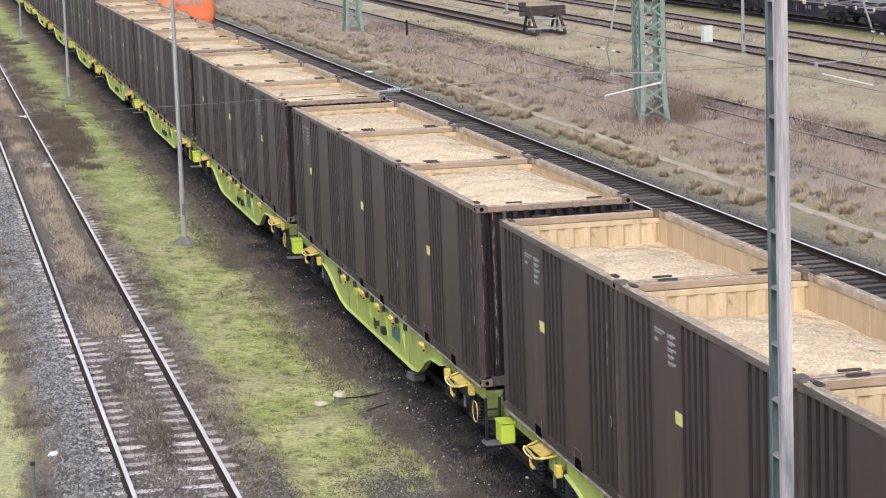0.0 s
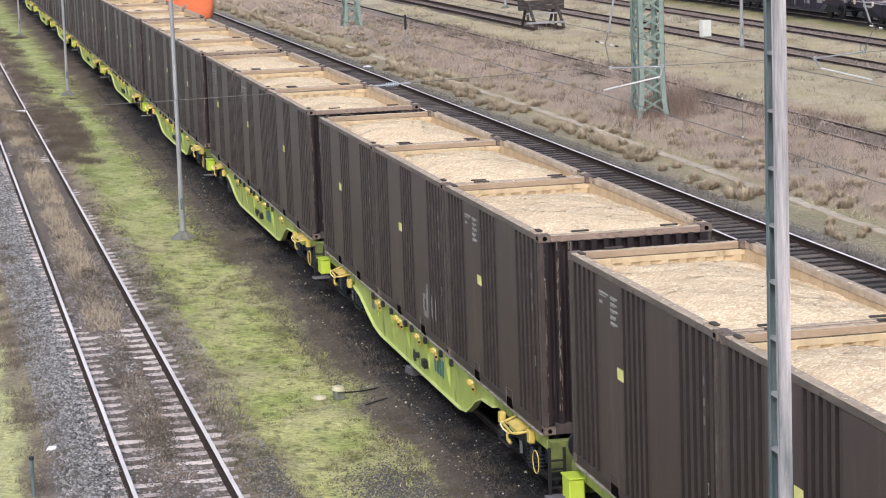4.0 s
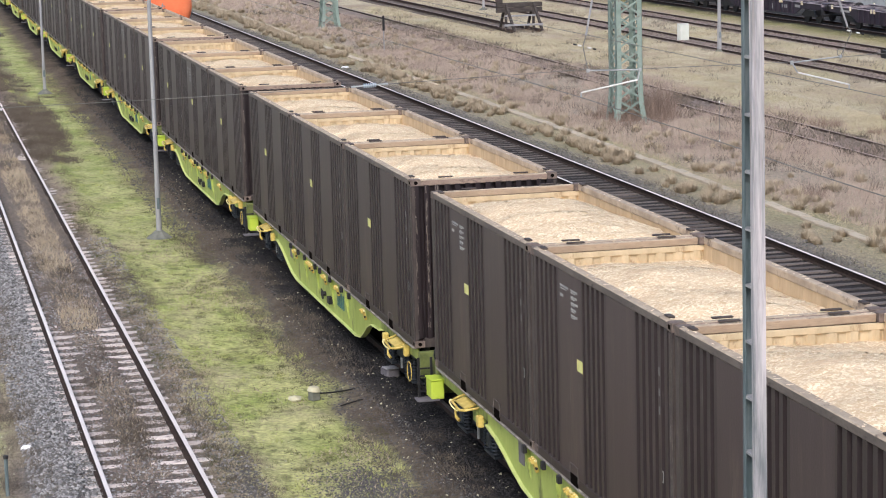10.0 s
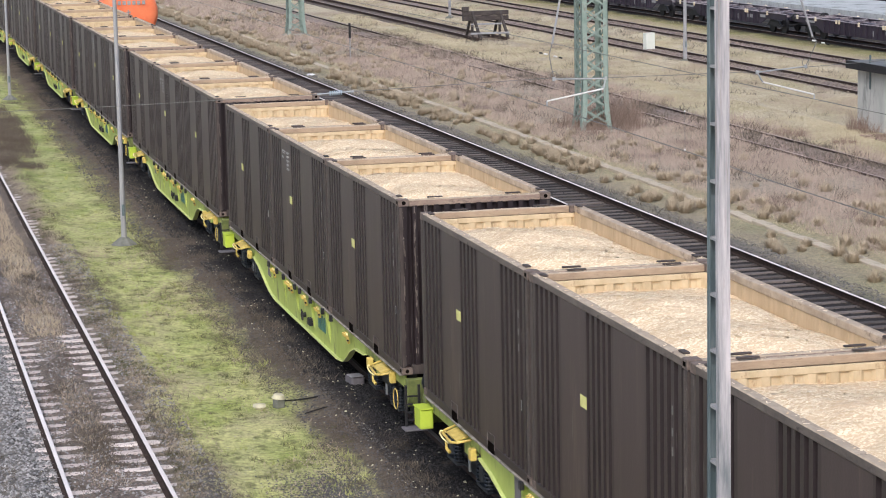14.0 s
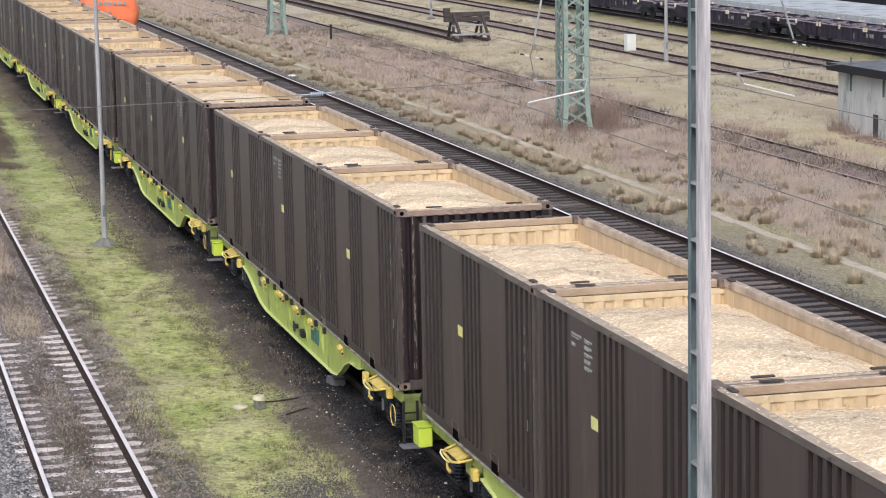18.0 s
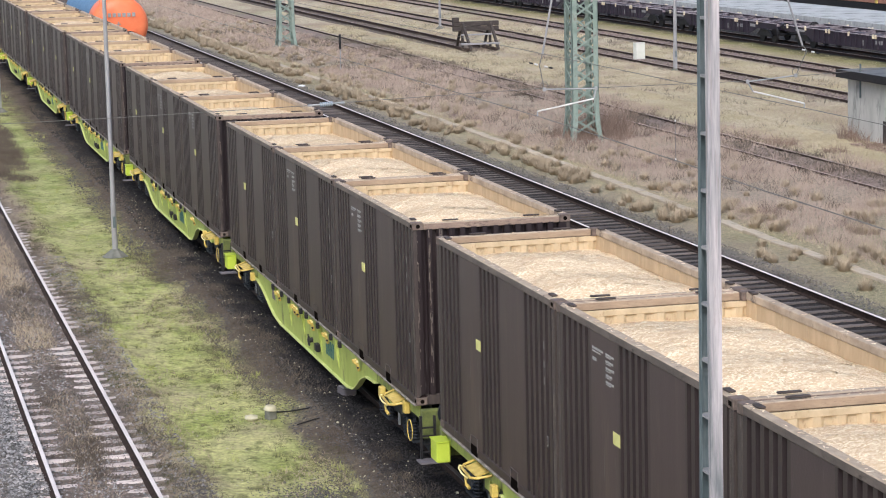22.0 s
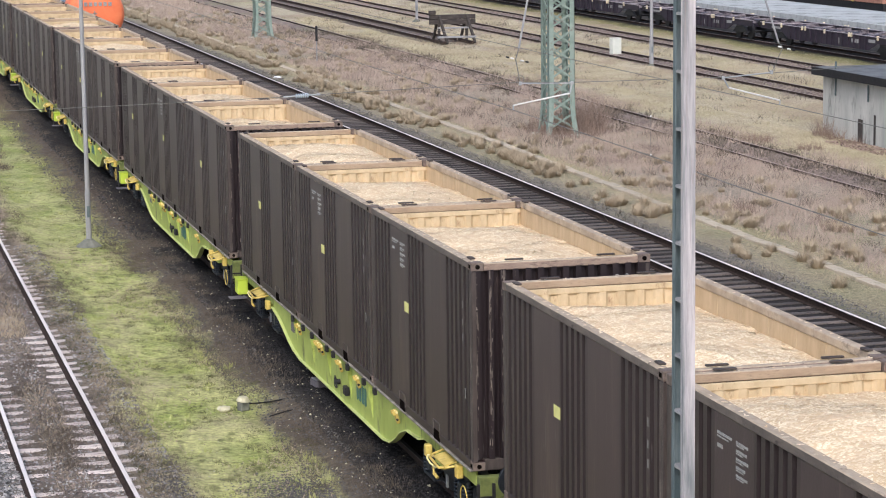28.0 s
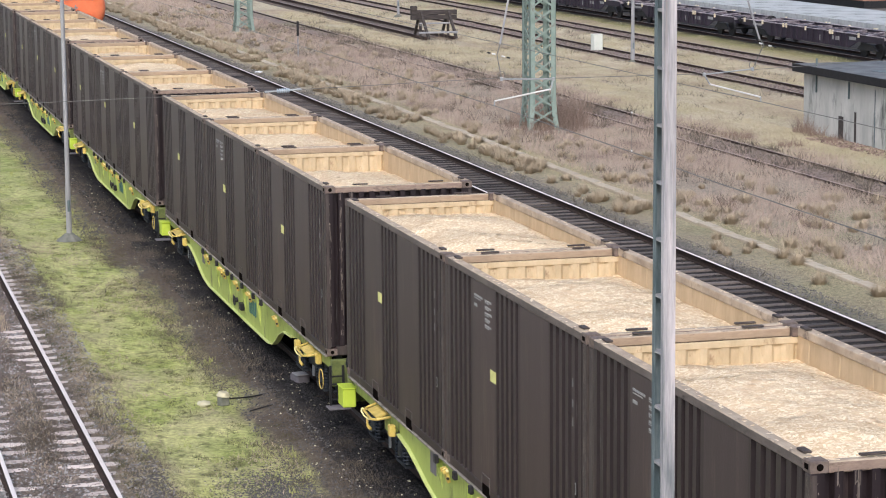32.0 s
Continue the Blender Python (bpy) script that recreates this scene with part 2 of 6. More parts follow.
orange_paint = material("orange_tank_paint", (0.80, 0.17, 0.06), (0.90, 0.25, 0.11), 0.4, 0.0, 1, 0.03, 15, stain=(0.55, 0.12, 0.05), stain_scale=1.5, stain_at=0.66)
blue_paint = material("blue_tank_cladding", (0.10, 0.20, 0.34), (0.17, 0.30, 0.46), 0.45, 0.1, 1.5, 0.03, 15)
old_timber = material("old_dark_timber", (0.03, 0.025, 0.024), (0.085, 0.07, 0.065), 0.9, 0.0, 6, 0.4, 20, stretch=(0.5, 2, 2))
violet_steel = material("purple_brown_wagon_paint", (0.018, 0.013, 0.023), (0.040, 0.030, 0.048), 0.55, 0.1, 2, 0.1, 25)
pale_box = material("pale_grey_cabinet", (0.58, 0.60, 0.54), (0.68, 0.69, 0.63), 0.6, 0.0, 3, 0.03)
litter = material("white_litter", (0.75, 0.76, 0.78), (0.85, 0.85, 0.86), 0.6)
cream_stone = material("cream_stone", (0.42, 0.39, 0.265), (0.58, 0.545, 0.395), 0.9, 0.0, 9, 0.3)


# ---- mesh helpers ----
def part(name, data, mat, parent=None, label="", at=None):
    """One mesh object, from a bmesh or a mesh, under a thing or a part."""
    if isinstance(data, bmesh.types.BMesh):
        me = bpy.data.meshes.new(name)
        data.to_mesh(me)
        data.free()
        if mat:
            me.materials.append(mat)
    else:
        me = data
    ob = new(name, me)
    if parent:
        ob.parent = parent
    if at is not None:
        ob.matrix_basis = at
    if label:
        tagged(ob, label)
    return ob


def box(bm, x0, x1, y0, y1, z0, z1, m=None):
    vs = [bm.verts.new(m @ Vector(p) if m else p) for p in
          ((x0, y0, z0), (x1, y0, z0), (x1, y1, z0), (x0, y1, z0), (x0, y0, z1), (x1, y0, z1), (x1, y1, z1), (x0, y1, z1))]
    for f in ((3, 2, 1, 0), (4, 5, 6, 7), (0, 1, 5, 4), (1, 2, 6, 5), (2, 3, 7, 6), (3, 0, 4, 7)):
        bm.faces.new([vs[i] for i in f])
    return bm


def boxes(*rows, bevel=0.0):
    bm = bmesh.new()
    for r in rows:
        box(bm, *r)
    if bevel:
        bmesh.ops.bevel(bm, geom=bm.edges[:], offset=bevel, segments=1, affect="EDGES")
    return bm


def prism(bm, outline, axis, a, b):
    """An outline of (u, v) pairs pushed along an axis from a to b. axis x: (y, z); y: (x, z); z: (x, y)."""
    def spot(u, v, w):
        return (w, u, v) if axis == "x" else (u, w, v) if axis == "y" else (u, v, w)
    p = [bm.verts.new(spot(u, v, a)) for u, v in outline]
    q = [bm.verts.new(spot(u, v, b)) for u, v in outline]
    n = len(outline)
    bm.faces.new(p)
    bm.faces.new(q[::-1])
    for i in range(n):
        bm.faces.new((p[i], q[i], q[(i + 1) % n], p[(i + 1) % n]))
    bmesh.ops.recalc_face_normals(bm, faces=bm.faces[:])
    return bm


def tube(bm, a, b, r, r2=None, sides=8):
    a, b = Vector(a), Vector(b)
    m = Matrix.Translation((a + b) / 2) @ (b - a).to_track_quat("Z", "Y").to_matrix().to_4x4()
    bmesh.ops.create_cone(bm, cap_ends=True, segments=sides, radius1=r, radius2=r if r2 is None else r2, depth=(b - a).length, matrix=m)
    return bm


def ring(bm, centre, r, thick, normal="x", sides=20):
    """A closed round bar bent to a circle."""
    c = Vector(centre)
    loops = []
    for i in range(sides):
        a = 2 * math.pi * i / sides
        loop = []
        for k in range(5):
            b = 2 * math.pi * k / 5
            q, h = r + thick * math.cos(b), thick * math.sin(b)
            u, v = q * math.cos(a), q * math.sin(a)
            loop.append(bm.verts.new(c + Vector((h, u, v) if normal == "x" else (u, h, v) if normal == "y" else (u, v, h))))
        loops.append(loop)
    for i in range(sides):
        p, q = loops[i], loops[(i + 1) % sides]
        for k in range(5):
            bm.faces.new((p[k], q[k], q[(k + 1) % 5], p[(k + 1) % 5]))
    bmesh.ops.recalc_face_normals(bm, faces=bm.faces[:])
    return bm


def soup(name, verts, faces_per, mat, smooth=False):
    """A mesh from an array of corners, faces_per corners to a face, for what nobody could count."""
    verts = np.asarray(verts, np.float32).reshape(-1, 3)
    n = len(verts)
    me = bpy.data.meshes.new(name)
    me.vertices.add(n)
    me.vertices.foreach_set("co", verts.ravel())
    me.loops.add(n)
    me.loops.foreach_set("vertex_index", np.arange(n, dtype=np.int32))
    k = n // faces_per
    me.polygons.add(k)
    me.polygons.foreach_set("loop_start", np.arange(0, n, faces_per, dtype=np.int32))
    me.update(calc_edges=True)
    me.materials.append(mat)
    return me


def wave_noise(x, y, seed=0, octaves=4, size=1.0):
    """Smooth value noise in the plane, 0 to 1."""
    rng = np.random.default_rng(seed)
    table = rng.random((256, 256))
    out, amp, total = 0.0, 1.0, 0.0
    for o in range(octaves):
        u, v = x / size * 2**o + 17.3 * o, y / size * 2**o + 9.1 * o
        i, j = np.floor(u).astype(int), np.floor(v).astype(int)
        fu, fv = u - i, v - j
        fu, fv = fu * fu * (3 - 2 * fu), fv * fv * (3 - 2 * fv)
        a, b = table[i % 256, j % 256], table[(i + 1) % 256, j % 256]
        c, d = table[i % 256, (j + 1) % 256], table[(i + 1) % 256, (j + 1) % 256]
        out = out + amp * ((a * (1 - fu) + b * fu) * (1 - fv) + (c * (1 - fu) + d * fu) * fv)
        total += amp
        amp *= 0.5
    return out / total


# ---- the ground: one sheet, its cover set by the distance from the tracks ----
TRACK_A, TRACK_B, TRACK_B2, TRACK_C, TRACK_D = 3.49, 9.65, 13.7, 19.92, 30.65
TRACK_E, TRACK_F, TRACK_G, TRACK_H = 36.2, 41.6, 47.3, 53.0


def ground_height(x, y):
    """Metres above the rail heads."""
    z = -0.24 + 0.05 * (wave_noise(x, y, 3, 3, 2.5) - 0.5)
    for c, lift, half in ((TRACK_A, 0.052, 1.6), (TRACK_B, 0.11, 1.7), (TRACK_B2, 0.03, 1.7), (TRACK_C, 0.05, 1.5), (TRACK_D, 0.08, 1.2),
                          (TRACK_F, 0.10, 1.5), (TRACK_G, 0.10, 1.5), (TRACK_H, 0.1, 1.5)):
        z = z + lift * np.clip((half + 0.5 - np.abs(x - c)) / 0.5, 0, 1)
    # the siding's sleepers show only beside the rails: silt fills the middle and the shoulders
    d = np.abs(x - TRACK_A)
    silt = wave_noise(x, y * 0.5, 12, 3, 1.2)
    z = z + 0.085 * silt * np.clip((0.20 + 0.25 * wave_noise(x * 0 + 3, y, 14, 2, 0.7) - d) / 0.15, 0, 1) * np.clip((y - 35.3) / 3, 0.25, 1) + 0.06 * np.clip((d - 0.98) / 0.1, 0, 1) * np.clip((1.9 - d) / 0.4, 0, 1)
    z = z + 0.11 * np.clip((y - 47) / 8, 0, 1) * np.clip((0.66 - d) / 0.06, 0, 1) * np.clip((silt - 0.25) * 4, 0, 1)
    return z + 0.03 * (wave_noise(x, y, 5, 3, 0.6) - 0.5)


def ground_sheet():
    xs = np.unique(np.concatenate([np.linspace(-400, -4, 12), np.arange(-4, 34, 0.25), np.arange(34, 70, 0.8), np.linspace(70, 700, 14)]))
    ys = np.unique(np.concatenate([np.linspace(-300, 30, 10), np.arange(30, 75, 0.3), np.arange(75, 150, 0.8), np.arange(150, 300, 3), np.linspace(300, 2500, 12)]))
    X, Y = np.meshgrid(xs, ys)
    Z = ground_height(X, Y)
    me = bpy.data.meshes.new("ground")
    nx, ny = len(xs), len(ys)
    i = np.arange(nx * ny).reshape(ny, nx)
    quads = np.stack([i[:-1, :-1], i[:-1, 1:], i[1:, 1:], i[1:, :-1]], -1).reshape(-1, 4)
    me.vertices.add(nx * ny)
    me.vertices.foreach_set("co", np.stack([X, Y, Z], -1).astype(np.float32).ravel())
    me.loops.add(quads.size)
    me.loops.foreach_set("vertex_index", quads.astype(np.int32).ravel())
    me.polygons.add(len(quads))
    me.polygons.foreach_set("loop_start", np.arange(0, quads.size, 4, dtype=np.int32))
    me.polygons.foreach_set("use_smooth", np.ones(len(quads), bool))
    me.update(calc_edges=True)
    return me


def ground_material():
    m = bpy.data.materials.new("yard_ground")
    m.use_nodes = True
    N, L = m.node_tree.nodes, m.node_tree.links
    bsdf = N["Principled BSDF"]
    bsdf.inputs["Roughness"].default_value = 0.95
    bsdf.inputs["Specular IOR Level"].default_value = 0.15
    geo = N.new("ShaderNodeNewGeometry")
    sep = N.new("ShaderNodeSeparateXYZ")
    L.new(geo.outputs["Position"], sep.inputs[0])

    def noise_at(size, detail=6, rough=0.6, stretch=(1, 1, 1)):
        mp = N.new("ShaderNodeMapping")
        mp.inputs["Scale"].default_value = stretch
        L.new(geo.outputs["Position"], mp.inputs["Vector"])
        n = N.new("ShaderNodeTexNoise")
        n.inputs["Scale"].default_value, n.inputs["Detail"].default_value, n.inputs["Roughness"].default_value = size, detail, rough
        L.new(mp.outputs[0], n.inputs["Vector"])
        return n.outputs["Fac"]

    def calc(op, a, b):
        n = N.new("ShaderNodeMath")
        n.operation = op
        for k, v in enumerate((a, b)):
            if isinstance(v, (int, float)):
                n.inputs[k].default_value = v
            else:
                L.new(v, n.inputs[k])
        return n.outputs[0]

    def ramp(stops, value):
        r = N.new("ShaderNodeValToRGB")
        e = r.color_ramp.elements
        while len(e) < len(stops):
            e.new(0.5)
        for k, (p, c) in enumerate(stops):
            e[k].position, e[k].color = p, (*c, 1)
        L.new(value, r.inputs[0])
        return r.outputs[0]

    def blend(a, b, f):
        n = N.new("ShaderNodeMix")
        n.data_type = "RGBA"
        for k, v in (("A", a), ("B", b), ("Factor", f)):
            if isinstance(v, (tuple, float)):
                n.inputs[k].default_value = (*v, 1) if isinstance(v, tuple) else v
            else:
                L.new(v, n.inputs[k])
        return n.outputs["Result"]

    edge = calc("MULTIPLY", calc("SUBTRACT", noise_at(0.7, 7, 0.65, (1, 0.45, 1)), 0.5), 1.9)
    across = calc("ADD", sep.outputs[0], edge)
    moss, dry, gravel, black_bed = (0.435, 0.45, 0.165), (0.35, 0.285, 0.205), (0.165, 0.150, 0.138), (0.012, 0.011, 0.012)
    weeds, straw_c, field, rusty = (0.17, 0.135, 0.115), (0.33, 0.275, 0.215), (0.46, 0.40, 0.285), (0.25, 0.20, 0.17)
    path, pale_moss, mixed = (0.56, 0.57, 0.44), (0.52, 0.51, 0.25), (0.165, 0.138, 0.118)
    # near-black ground runs from under the train towards the dark track
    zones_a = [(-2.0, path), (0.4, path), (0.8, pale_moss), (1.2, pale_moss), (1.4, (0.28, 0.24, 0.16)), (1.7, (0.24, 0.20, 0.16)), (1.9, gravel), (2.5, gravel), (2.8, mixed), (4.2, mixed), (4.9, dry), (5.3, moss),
               (6.9, moss), (7.5, (0.15, 0.125, 0.095)), (7.9, (0.075, 0.062, 0.054)), (8.35, black_bed), (12.0, black_bed)]
    zones_b = [(12.0, black_bed), (18.3, (0.026, 0.023, 0.022)), (20.8, (0.034, 0.03, 0.028)), (21.15, (0.15, 0.135, 0.12)), (21.8, (0.29, 0.25, 0.185)), (23.0, (0.33, 0.29, 0.19)),
               (24.0, (0.34, 0.285, 0.19)), (25.0, straw_c), (29.3, straw_c), (29.9, rusty), (31.4, rusty), (32.2, field), (40.0, field)]
    # from 52 m across, the parked wagons' shadow is in the ground colour
    zones_c = [(34.0, field), (40.4, field), (40.8, rusty), (42.4, rusty), (42.8, field), (45.9, field),
               (46.5, rusty), (48.1, rusty), (48.6, field), (51.0, (0.24, 0.22, 0.10)), (52.0, black_bed), (62.0, (0.06, 0.055, 0.05)), (63.5, gravel), (70.0, gravel)]

    def strip(zones):
        lo, hi = zones[0][0], zones[-1][0]
        unit = calc("DIVIDE", calc("SUBTRACT", across, lo), hi - lo)
        return ramp([((p - lo) / (hi - lo), c) for p, c in zones], unit)

    def beyond(p):
        return calc("GREATER_THAN", across, p)

    def band(lo, hi, soft):
        ends = []
        for a, b in ((lo - soft, lo + soft), (hi + soft, hi - soft)):
            r = N.new("ShaderNodeMapRange")
            r.inputs["From Min"].default_value, r.inputs["From Max"].default_value = a, b
            L.new(across, r.inputs["Value"])
            ends.append(r.outputs[0])
        return calc("MULTIPLY", *ends)

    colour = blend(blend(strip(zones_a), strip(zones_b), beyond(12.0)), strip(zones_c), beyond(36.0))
    # green patches come and go along the strips
    green = ramp([(0.50, (0, 0, 0)), (0.66, (1, 1, 1))], noise_at(0.16, 5, 0.6, (1, 0.6, 1)))
    growing = calc("MULTIPLY", calc("GREATER_THAN", across, 20.9), calc("LESS_THAN", across, 52.0))
    colour = blend(colour, blend(colour, (0.24, 0.25, 0.11), 0.4), calc("MULTIPLY", green, growing))
    # the moss is paler in some places and deeper in others
    lush = ramp([(0.40, (0, 0, 0)), (0.62, (1, 1, 1))], noise_at(0.9, 6, 0.65, (1, 0.5, 1)))
    mossy = band(5.0, 7.25, 0.3)
    colour = blend(colour, blend((0.62, 0.605, 0.29), (0.262, 0.33, 0.080), lush), calc("MULTIPLY", mossy, 0.65))
    dim = ramp([(0.50, (0, 0, 0)), (0.66, (1, 1, 1))], noise_at(0.33, 7, 0.7, (1, 0.7, 1)))
    colour = blend(colour, (0.17, 0.175, 0.085), calc("MULTIPLY", calc("MULTIPLY", dim, mossy), 0.6))
    tuft = ramp([(0.53, (0, 0, 0)), (0.62, (1, 1, 1))], noise_at(3.4, 5, 0.6, (1, 0.6, 1)))
    colour = blend(colour, (0.13, 0.14, 0.055), calc("MULTIPLY", calc("MULTIPLY", tuft, mossy), 0.65))
    yellowed = ramp([(0.46, (0, 0, 0)), (0.60, (1, 1, 1))], noise_at(0.3, 6, 0.65, (1, 0.5, 1)))
    fields = calc("MULTIPLY", calc("GREATER_THAN", across, 32.0), calc("LESS_THAN", across, 51.0))
    colour = blend(colour, blend(colour, (0.31, 0.24, 0.18), 0.7), calc("MULTIPLY", yellowed, fields))
    # further off the moss gives way to brown growth
    away = N.new("ShaderNodeMapRange")
    away.inputs["From Min"].default_value, away.inputs["From Max"].default_value = 46.0, 80.0
    L.new(sep.outputs[1], away.inputs["Value"])
    deep = calc("MULTIPLY", calc("MULTIPLY", away.outputs[0], band(5.1, 6.9, 0.35)), 0.6)
    colour = blend(colour, blend((0.37, 0.39, 0.18), (0.235, 0.285, 0.095), lush), deep)
    narrow = band(6.9, 8.2, 0.3)
    colour = blend(colour, (0.11, 0.085, 0.065), calc("MULTIPLY", calc("MULTIPLY", away.outputs[0], narrow), 0.6))
    tan = ramp([(0.50, (0, 0, 0)), (0.62, (1, 1, 1))], noise_at(0.42, 6, 0.65, (1, 0.55, 1)))
    strip_green = band(4.6, 7.3, 0.3)
    colour = blend(colour, (0.42, 0.36, 0.24), calc("MULTIPLY", calc("MULTIPLY", calc("MULTIPLY", tan, strip_green), 0.6), calc("SUBTRACT", 1.0, calc("MULTIPLY", away.outputs[0], 0.8))))
    # a belt of brown weeds takes over beside the siding
    belt = N.new("ShaderNodeMapRange")
    belt.inputs["From Min"].default_value, belt.inputs["From Max"].default_value = 76.0, 90.0
    L.new(sep.outputs[1], belt.inputs["Value"])
    colour = blend(colour, (0.165, 0.130, 0.112), calc("MULTIPLY", calc("MULTIPLY", belt.outputs[0], band(4.1, 5.75, 0.25)), 0.62))
    # patches of dead growth and bare soil, then grain
    patch = calc("MULTIPLY", calc("GREATER_THAN", noise_at(0.8, 8, 0.7, (1, 0.5, 1)), 0.54), 0.3)
    colour = blend(colour, blend(colour, (0.20, 0.15, 0.10), 0.6), patch)
    fine = N.new("ShaderNodeMix")
    fine.data_type, fine.blend_type = "RGBA", "MULTIPLY"
    fine.inputs["Factor"].default_value = 1.0
    L.new(colour, fine.inputs["A"])
    L.new(ramp([(0.3, (0.35, 0.35, 0.36)), (0.5, (1, 1, 1)), (0.7, (1.6, 1.58, 1.55))], noise_at(9.0, 8, 0.8)), fine.inputs["B"])
    L.new(fine.outputs["Result"], bsdf.inputs["Base Color"])
    b = N.new("ShaderNodeBump")
    b.inputs["Strength"].default_value, b.inputs["Distance"].default_value = 0.7, 0.06
    L.new(noise_at(11.0, 8, 0.8), b.inputs["Height"])
    L.new(b.outputs[0], bsdf.inputs["Normal"])
    return m


ground_me = ground_sheet()
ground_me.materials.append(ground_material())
tagged(new("ground", ground_me), "rail yard ground of moss, gravel, black ballast and dry grass", "ground", kind="structure")


# ---- tracks ----
def rail_profile(bm, x, y0, y1):
    web = [(-0.07, -0.17), (0.07, -0.17), (0.07, -0.158), (0.012, -0.14), (0.012, -0.045), (0.034, -0.034), (0.034, -0.012), (-0.034, -0.012),
           (-0.034, -0.034), (-0.012, -0.045), (-0.012, -0.14), (-0.07, -0.158)]
    return prism(bm, [(x + u, v) for u, v in web], "y", y0, y1)


def head_strip(bm, x, y0, y1):
    return prism(bm, [(x - 0.034, -0.012), (x + 0.034, -0.012), (x + 0.033, -0.003), (x + 0.024, 0.0), (x - 0.024, 0.0), (x - 0.033, -0.003)], "y", y0, y1)


def sleeper_mesh(name, mat, wide, high, wood_like=True, seed=0):
    bm = bmesh.new()
    if wood_like:
        prism(bm, [(-1.28, -high), (1.28, -high), (1.28, -0.02), (1.25, 0.0), (-1.25, 0.0), (-1.28, -0.02)], "y", -wide / 2, wide / 2)
    else:
        # a cast block with broad ends and a lower, slimmer waist
        rng = random.Random(seed)
        rings = []
        for x, w, z in ((-1.28, 0.7, -0.03), (-1.22, 0.95, 0.0), (-0.8, 1.0, 0.004), (-0.45, 0.9, 0.0), (-0.15, 0.8, -0.008), (0.15, 0.8, -0.008),
                        (0.45, 0.9, 0.0), (0.8, 1.0, 0.004), (1.22, 0.95, 0.0), (1.28, 0.7, -0.03)):
            a, b = wide / 2 * w * rng.uniform(0.8, 1.12), wide / 2 * w * rng.uniform(0.8, 1.12)
            s = rng.uniform(-0.02, 0.02)
            rings.append([bm.verts.new(p) for p in ((x, s - a * 1.1, -high), (x, s - a, z - 0.02), (x, s - a * 0.75, z), (x, s + b * 0.75, z), (x, s + b, z - 0.02), (x, s + b * 1.1, -high))])
        for p, q in zip(rings, rings[1:]):
            for i in range(5):
                bm.faces.new((p[i], q[i], q[i + 1], p[i + 1]))
        bm.faces.new(rings[0])
        bm.faces.new(rings[-1][::-1])
        bmesh.ops.recalc_face_normals(bm, faces=bm.faces[:])
    me = bpy.data.meshes.new(name)
    bm.to_mesh(me)
    bm.free()
    me.materials.append(mat)
    return me


def track(x, y0, y1, label, head, wood, near=None, spacing=0.6, sunk=0.0, wide=0.26, buried=0.0):
    t = tagged(new("track"), label, "railway track", "tracks of the yard", "structure")
    t.matrix_basis = pose(x, 0, -sunk)
    for side in (-0.7535, 0.7535):
        bm = rail_profile(bmesh.new(), side, y0, y1)
        r = part("rail", bm, shaded_rust, t)
        part("rail_head", head_strip(bmesh.new(), side, y0, y1), head, r)
    kinds = [sleeper_mesh("sleeper", wood, wide, 0.16, wood is not pale_sleeper, i) for i in range(1 if wood is not pale_sleeper else 5)]
    rng = random.Random(int(x * 10))
    far = bmesh.new()
    y = y0 + 0.3
    count = 0
    while y < y1:
        turn, dx, dz = rng.uniform(-1.2, 1.2), rng.uniform(-0.04, 0.04), rng.uniform(-0.012, 0.006)
        if near and near[0] < y < near[1] and count < 300:
            part("sleeper", kinds[count % len(kinds)], None, t, at=pose(dx, y, -0.168 + dz, 0, 0, turn))
            count += 1
        else:
            box(far, dx - 1.28, dx + 1.28, y - wide / 2, y + wide / 2, -0.32, -0.17 + dz - buried)
        y += spacing
    part("sleepers", far, wood, t)["kind"] = "stuff"
    return t


track(TRACK_A, 20, 260, "siding with worn bright rails and pale weathered sleepers", rail_head, pale_sleeper, (30, 150))
track(TRACK_B, 10, 420, "main track under the train on black ballast", dark_head, dark_sleeper, (28, 100))
track(TRACK_B2, 10, 300, "track behind the train where the tank wagon stands", rail_head, dark_sleeper)
track(TRACK_C, 20, 300, "dark track with worn wooden sleepers and bright rail heads", rail_head, dark_sleeper, (38, 150), wide=0.21)
track(TRACK_D, 30, 260, "disused track half buried in dry weeds", dull_head, dark_sleeper, sunk=0.06, buried=0.05)
track(TRACK_E, 138, 420, "siding that ends at the timber buffer stop", dull_head, dark_sleeper, buried=0.035)
track(TRACK_F, 60, 420, "rusty siding in yellow grass", dull_head, dark_sleeper, buried=0.075)
track(TRACK_G, 60, 420, "second rusty siding in yellow grass", dull_head, dark_sleeper, buried=0.075)
track(TRACK_H, 60, 420, "far siding under the flat wagons", dull_head, dark_sleeper)


# ---- the wood chip train ----
PITCH, BOX_LEN, BOX_STEP, BOX_HALF = 19.967, 6.09, 6.18, 1.28
FLOOR_Z, TOP_Z = 1.04, 3.94
ZONES = ((0.0, 1.36, 6), (1.36, 2.44, 0), (2.44, 3.5, 5), (3.5, 4.68, 0), (4.68, 6.09, 6))


lime_edge = material("pale_lime_lip", (0.46, 0.51, 0.17), (0.60, 0.65, 0.28), 0.5, 0.0, 2, 0.05, 20, stain=(0.25, 0.27, 0.10), stain_scale=1.5, stain_at=0.6)
# pale tone that draws the thin line along the deck flange
pale_edge = material("pale_steel_edge", (0.15, 0.13, 0.11), (0.42, 0.38, 0.33), 0.7, 0.1, 3, 0.1, 30, stretch=(1, 1.5, 1))


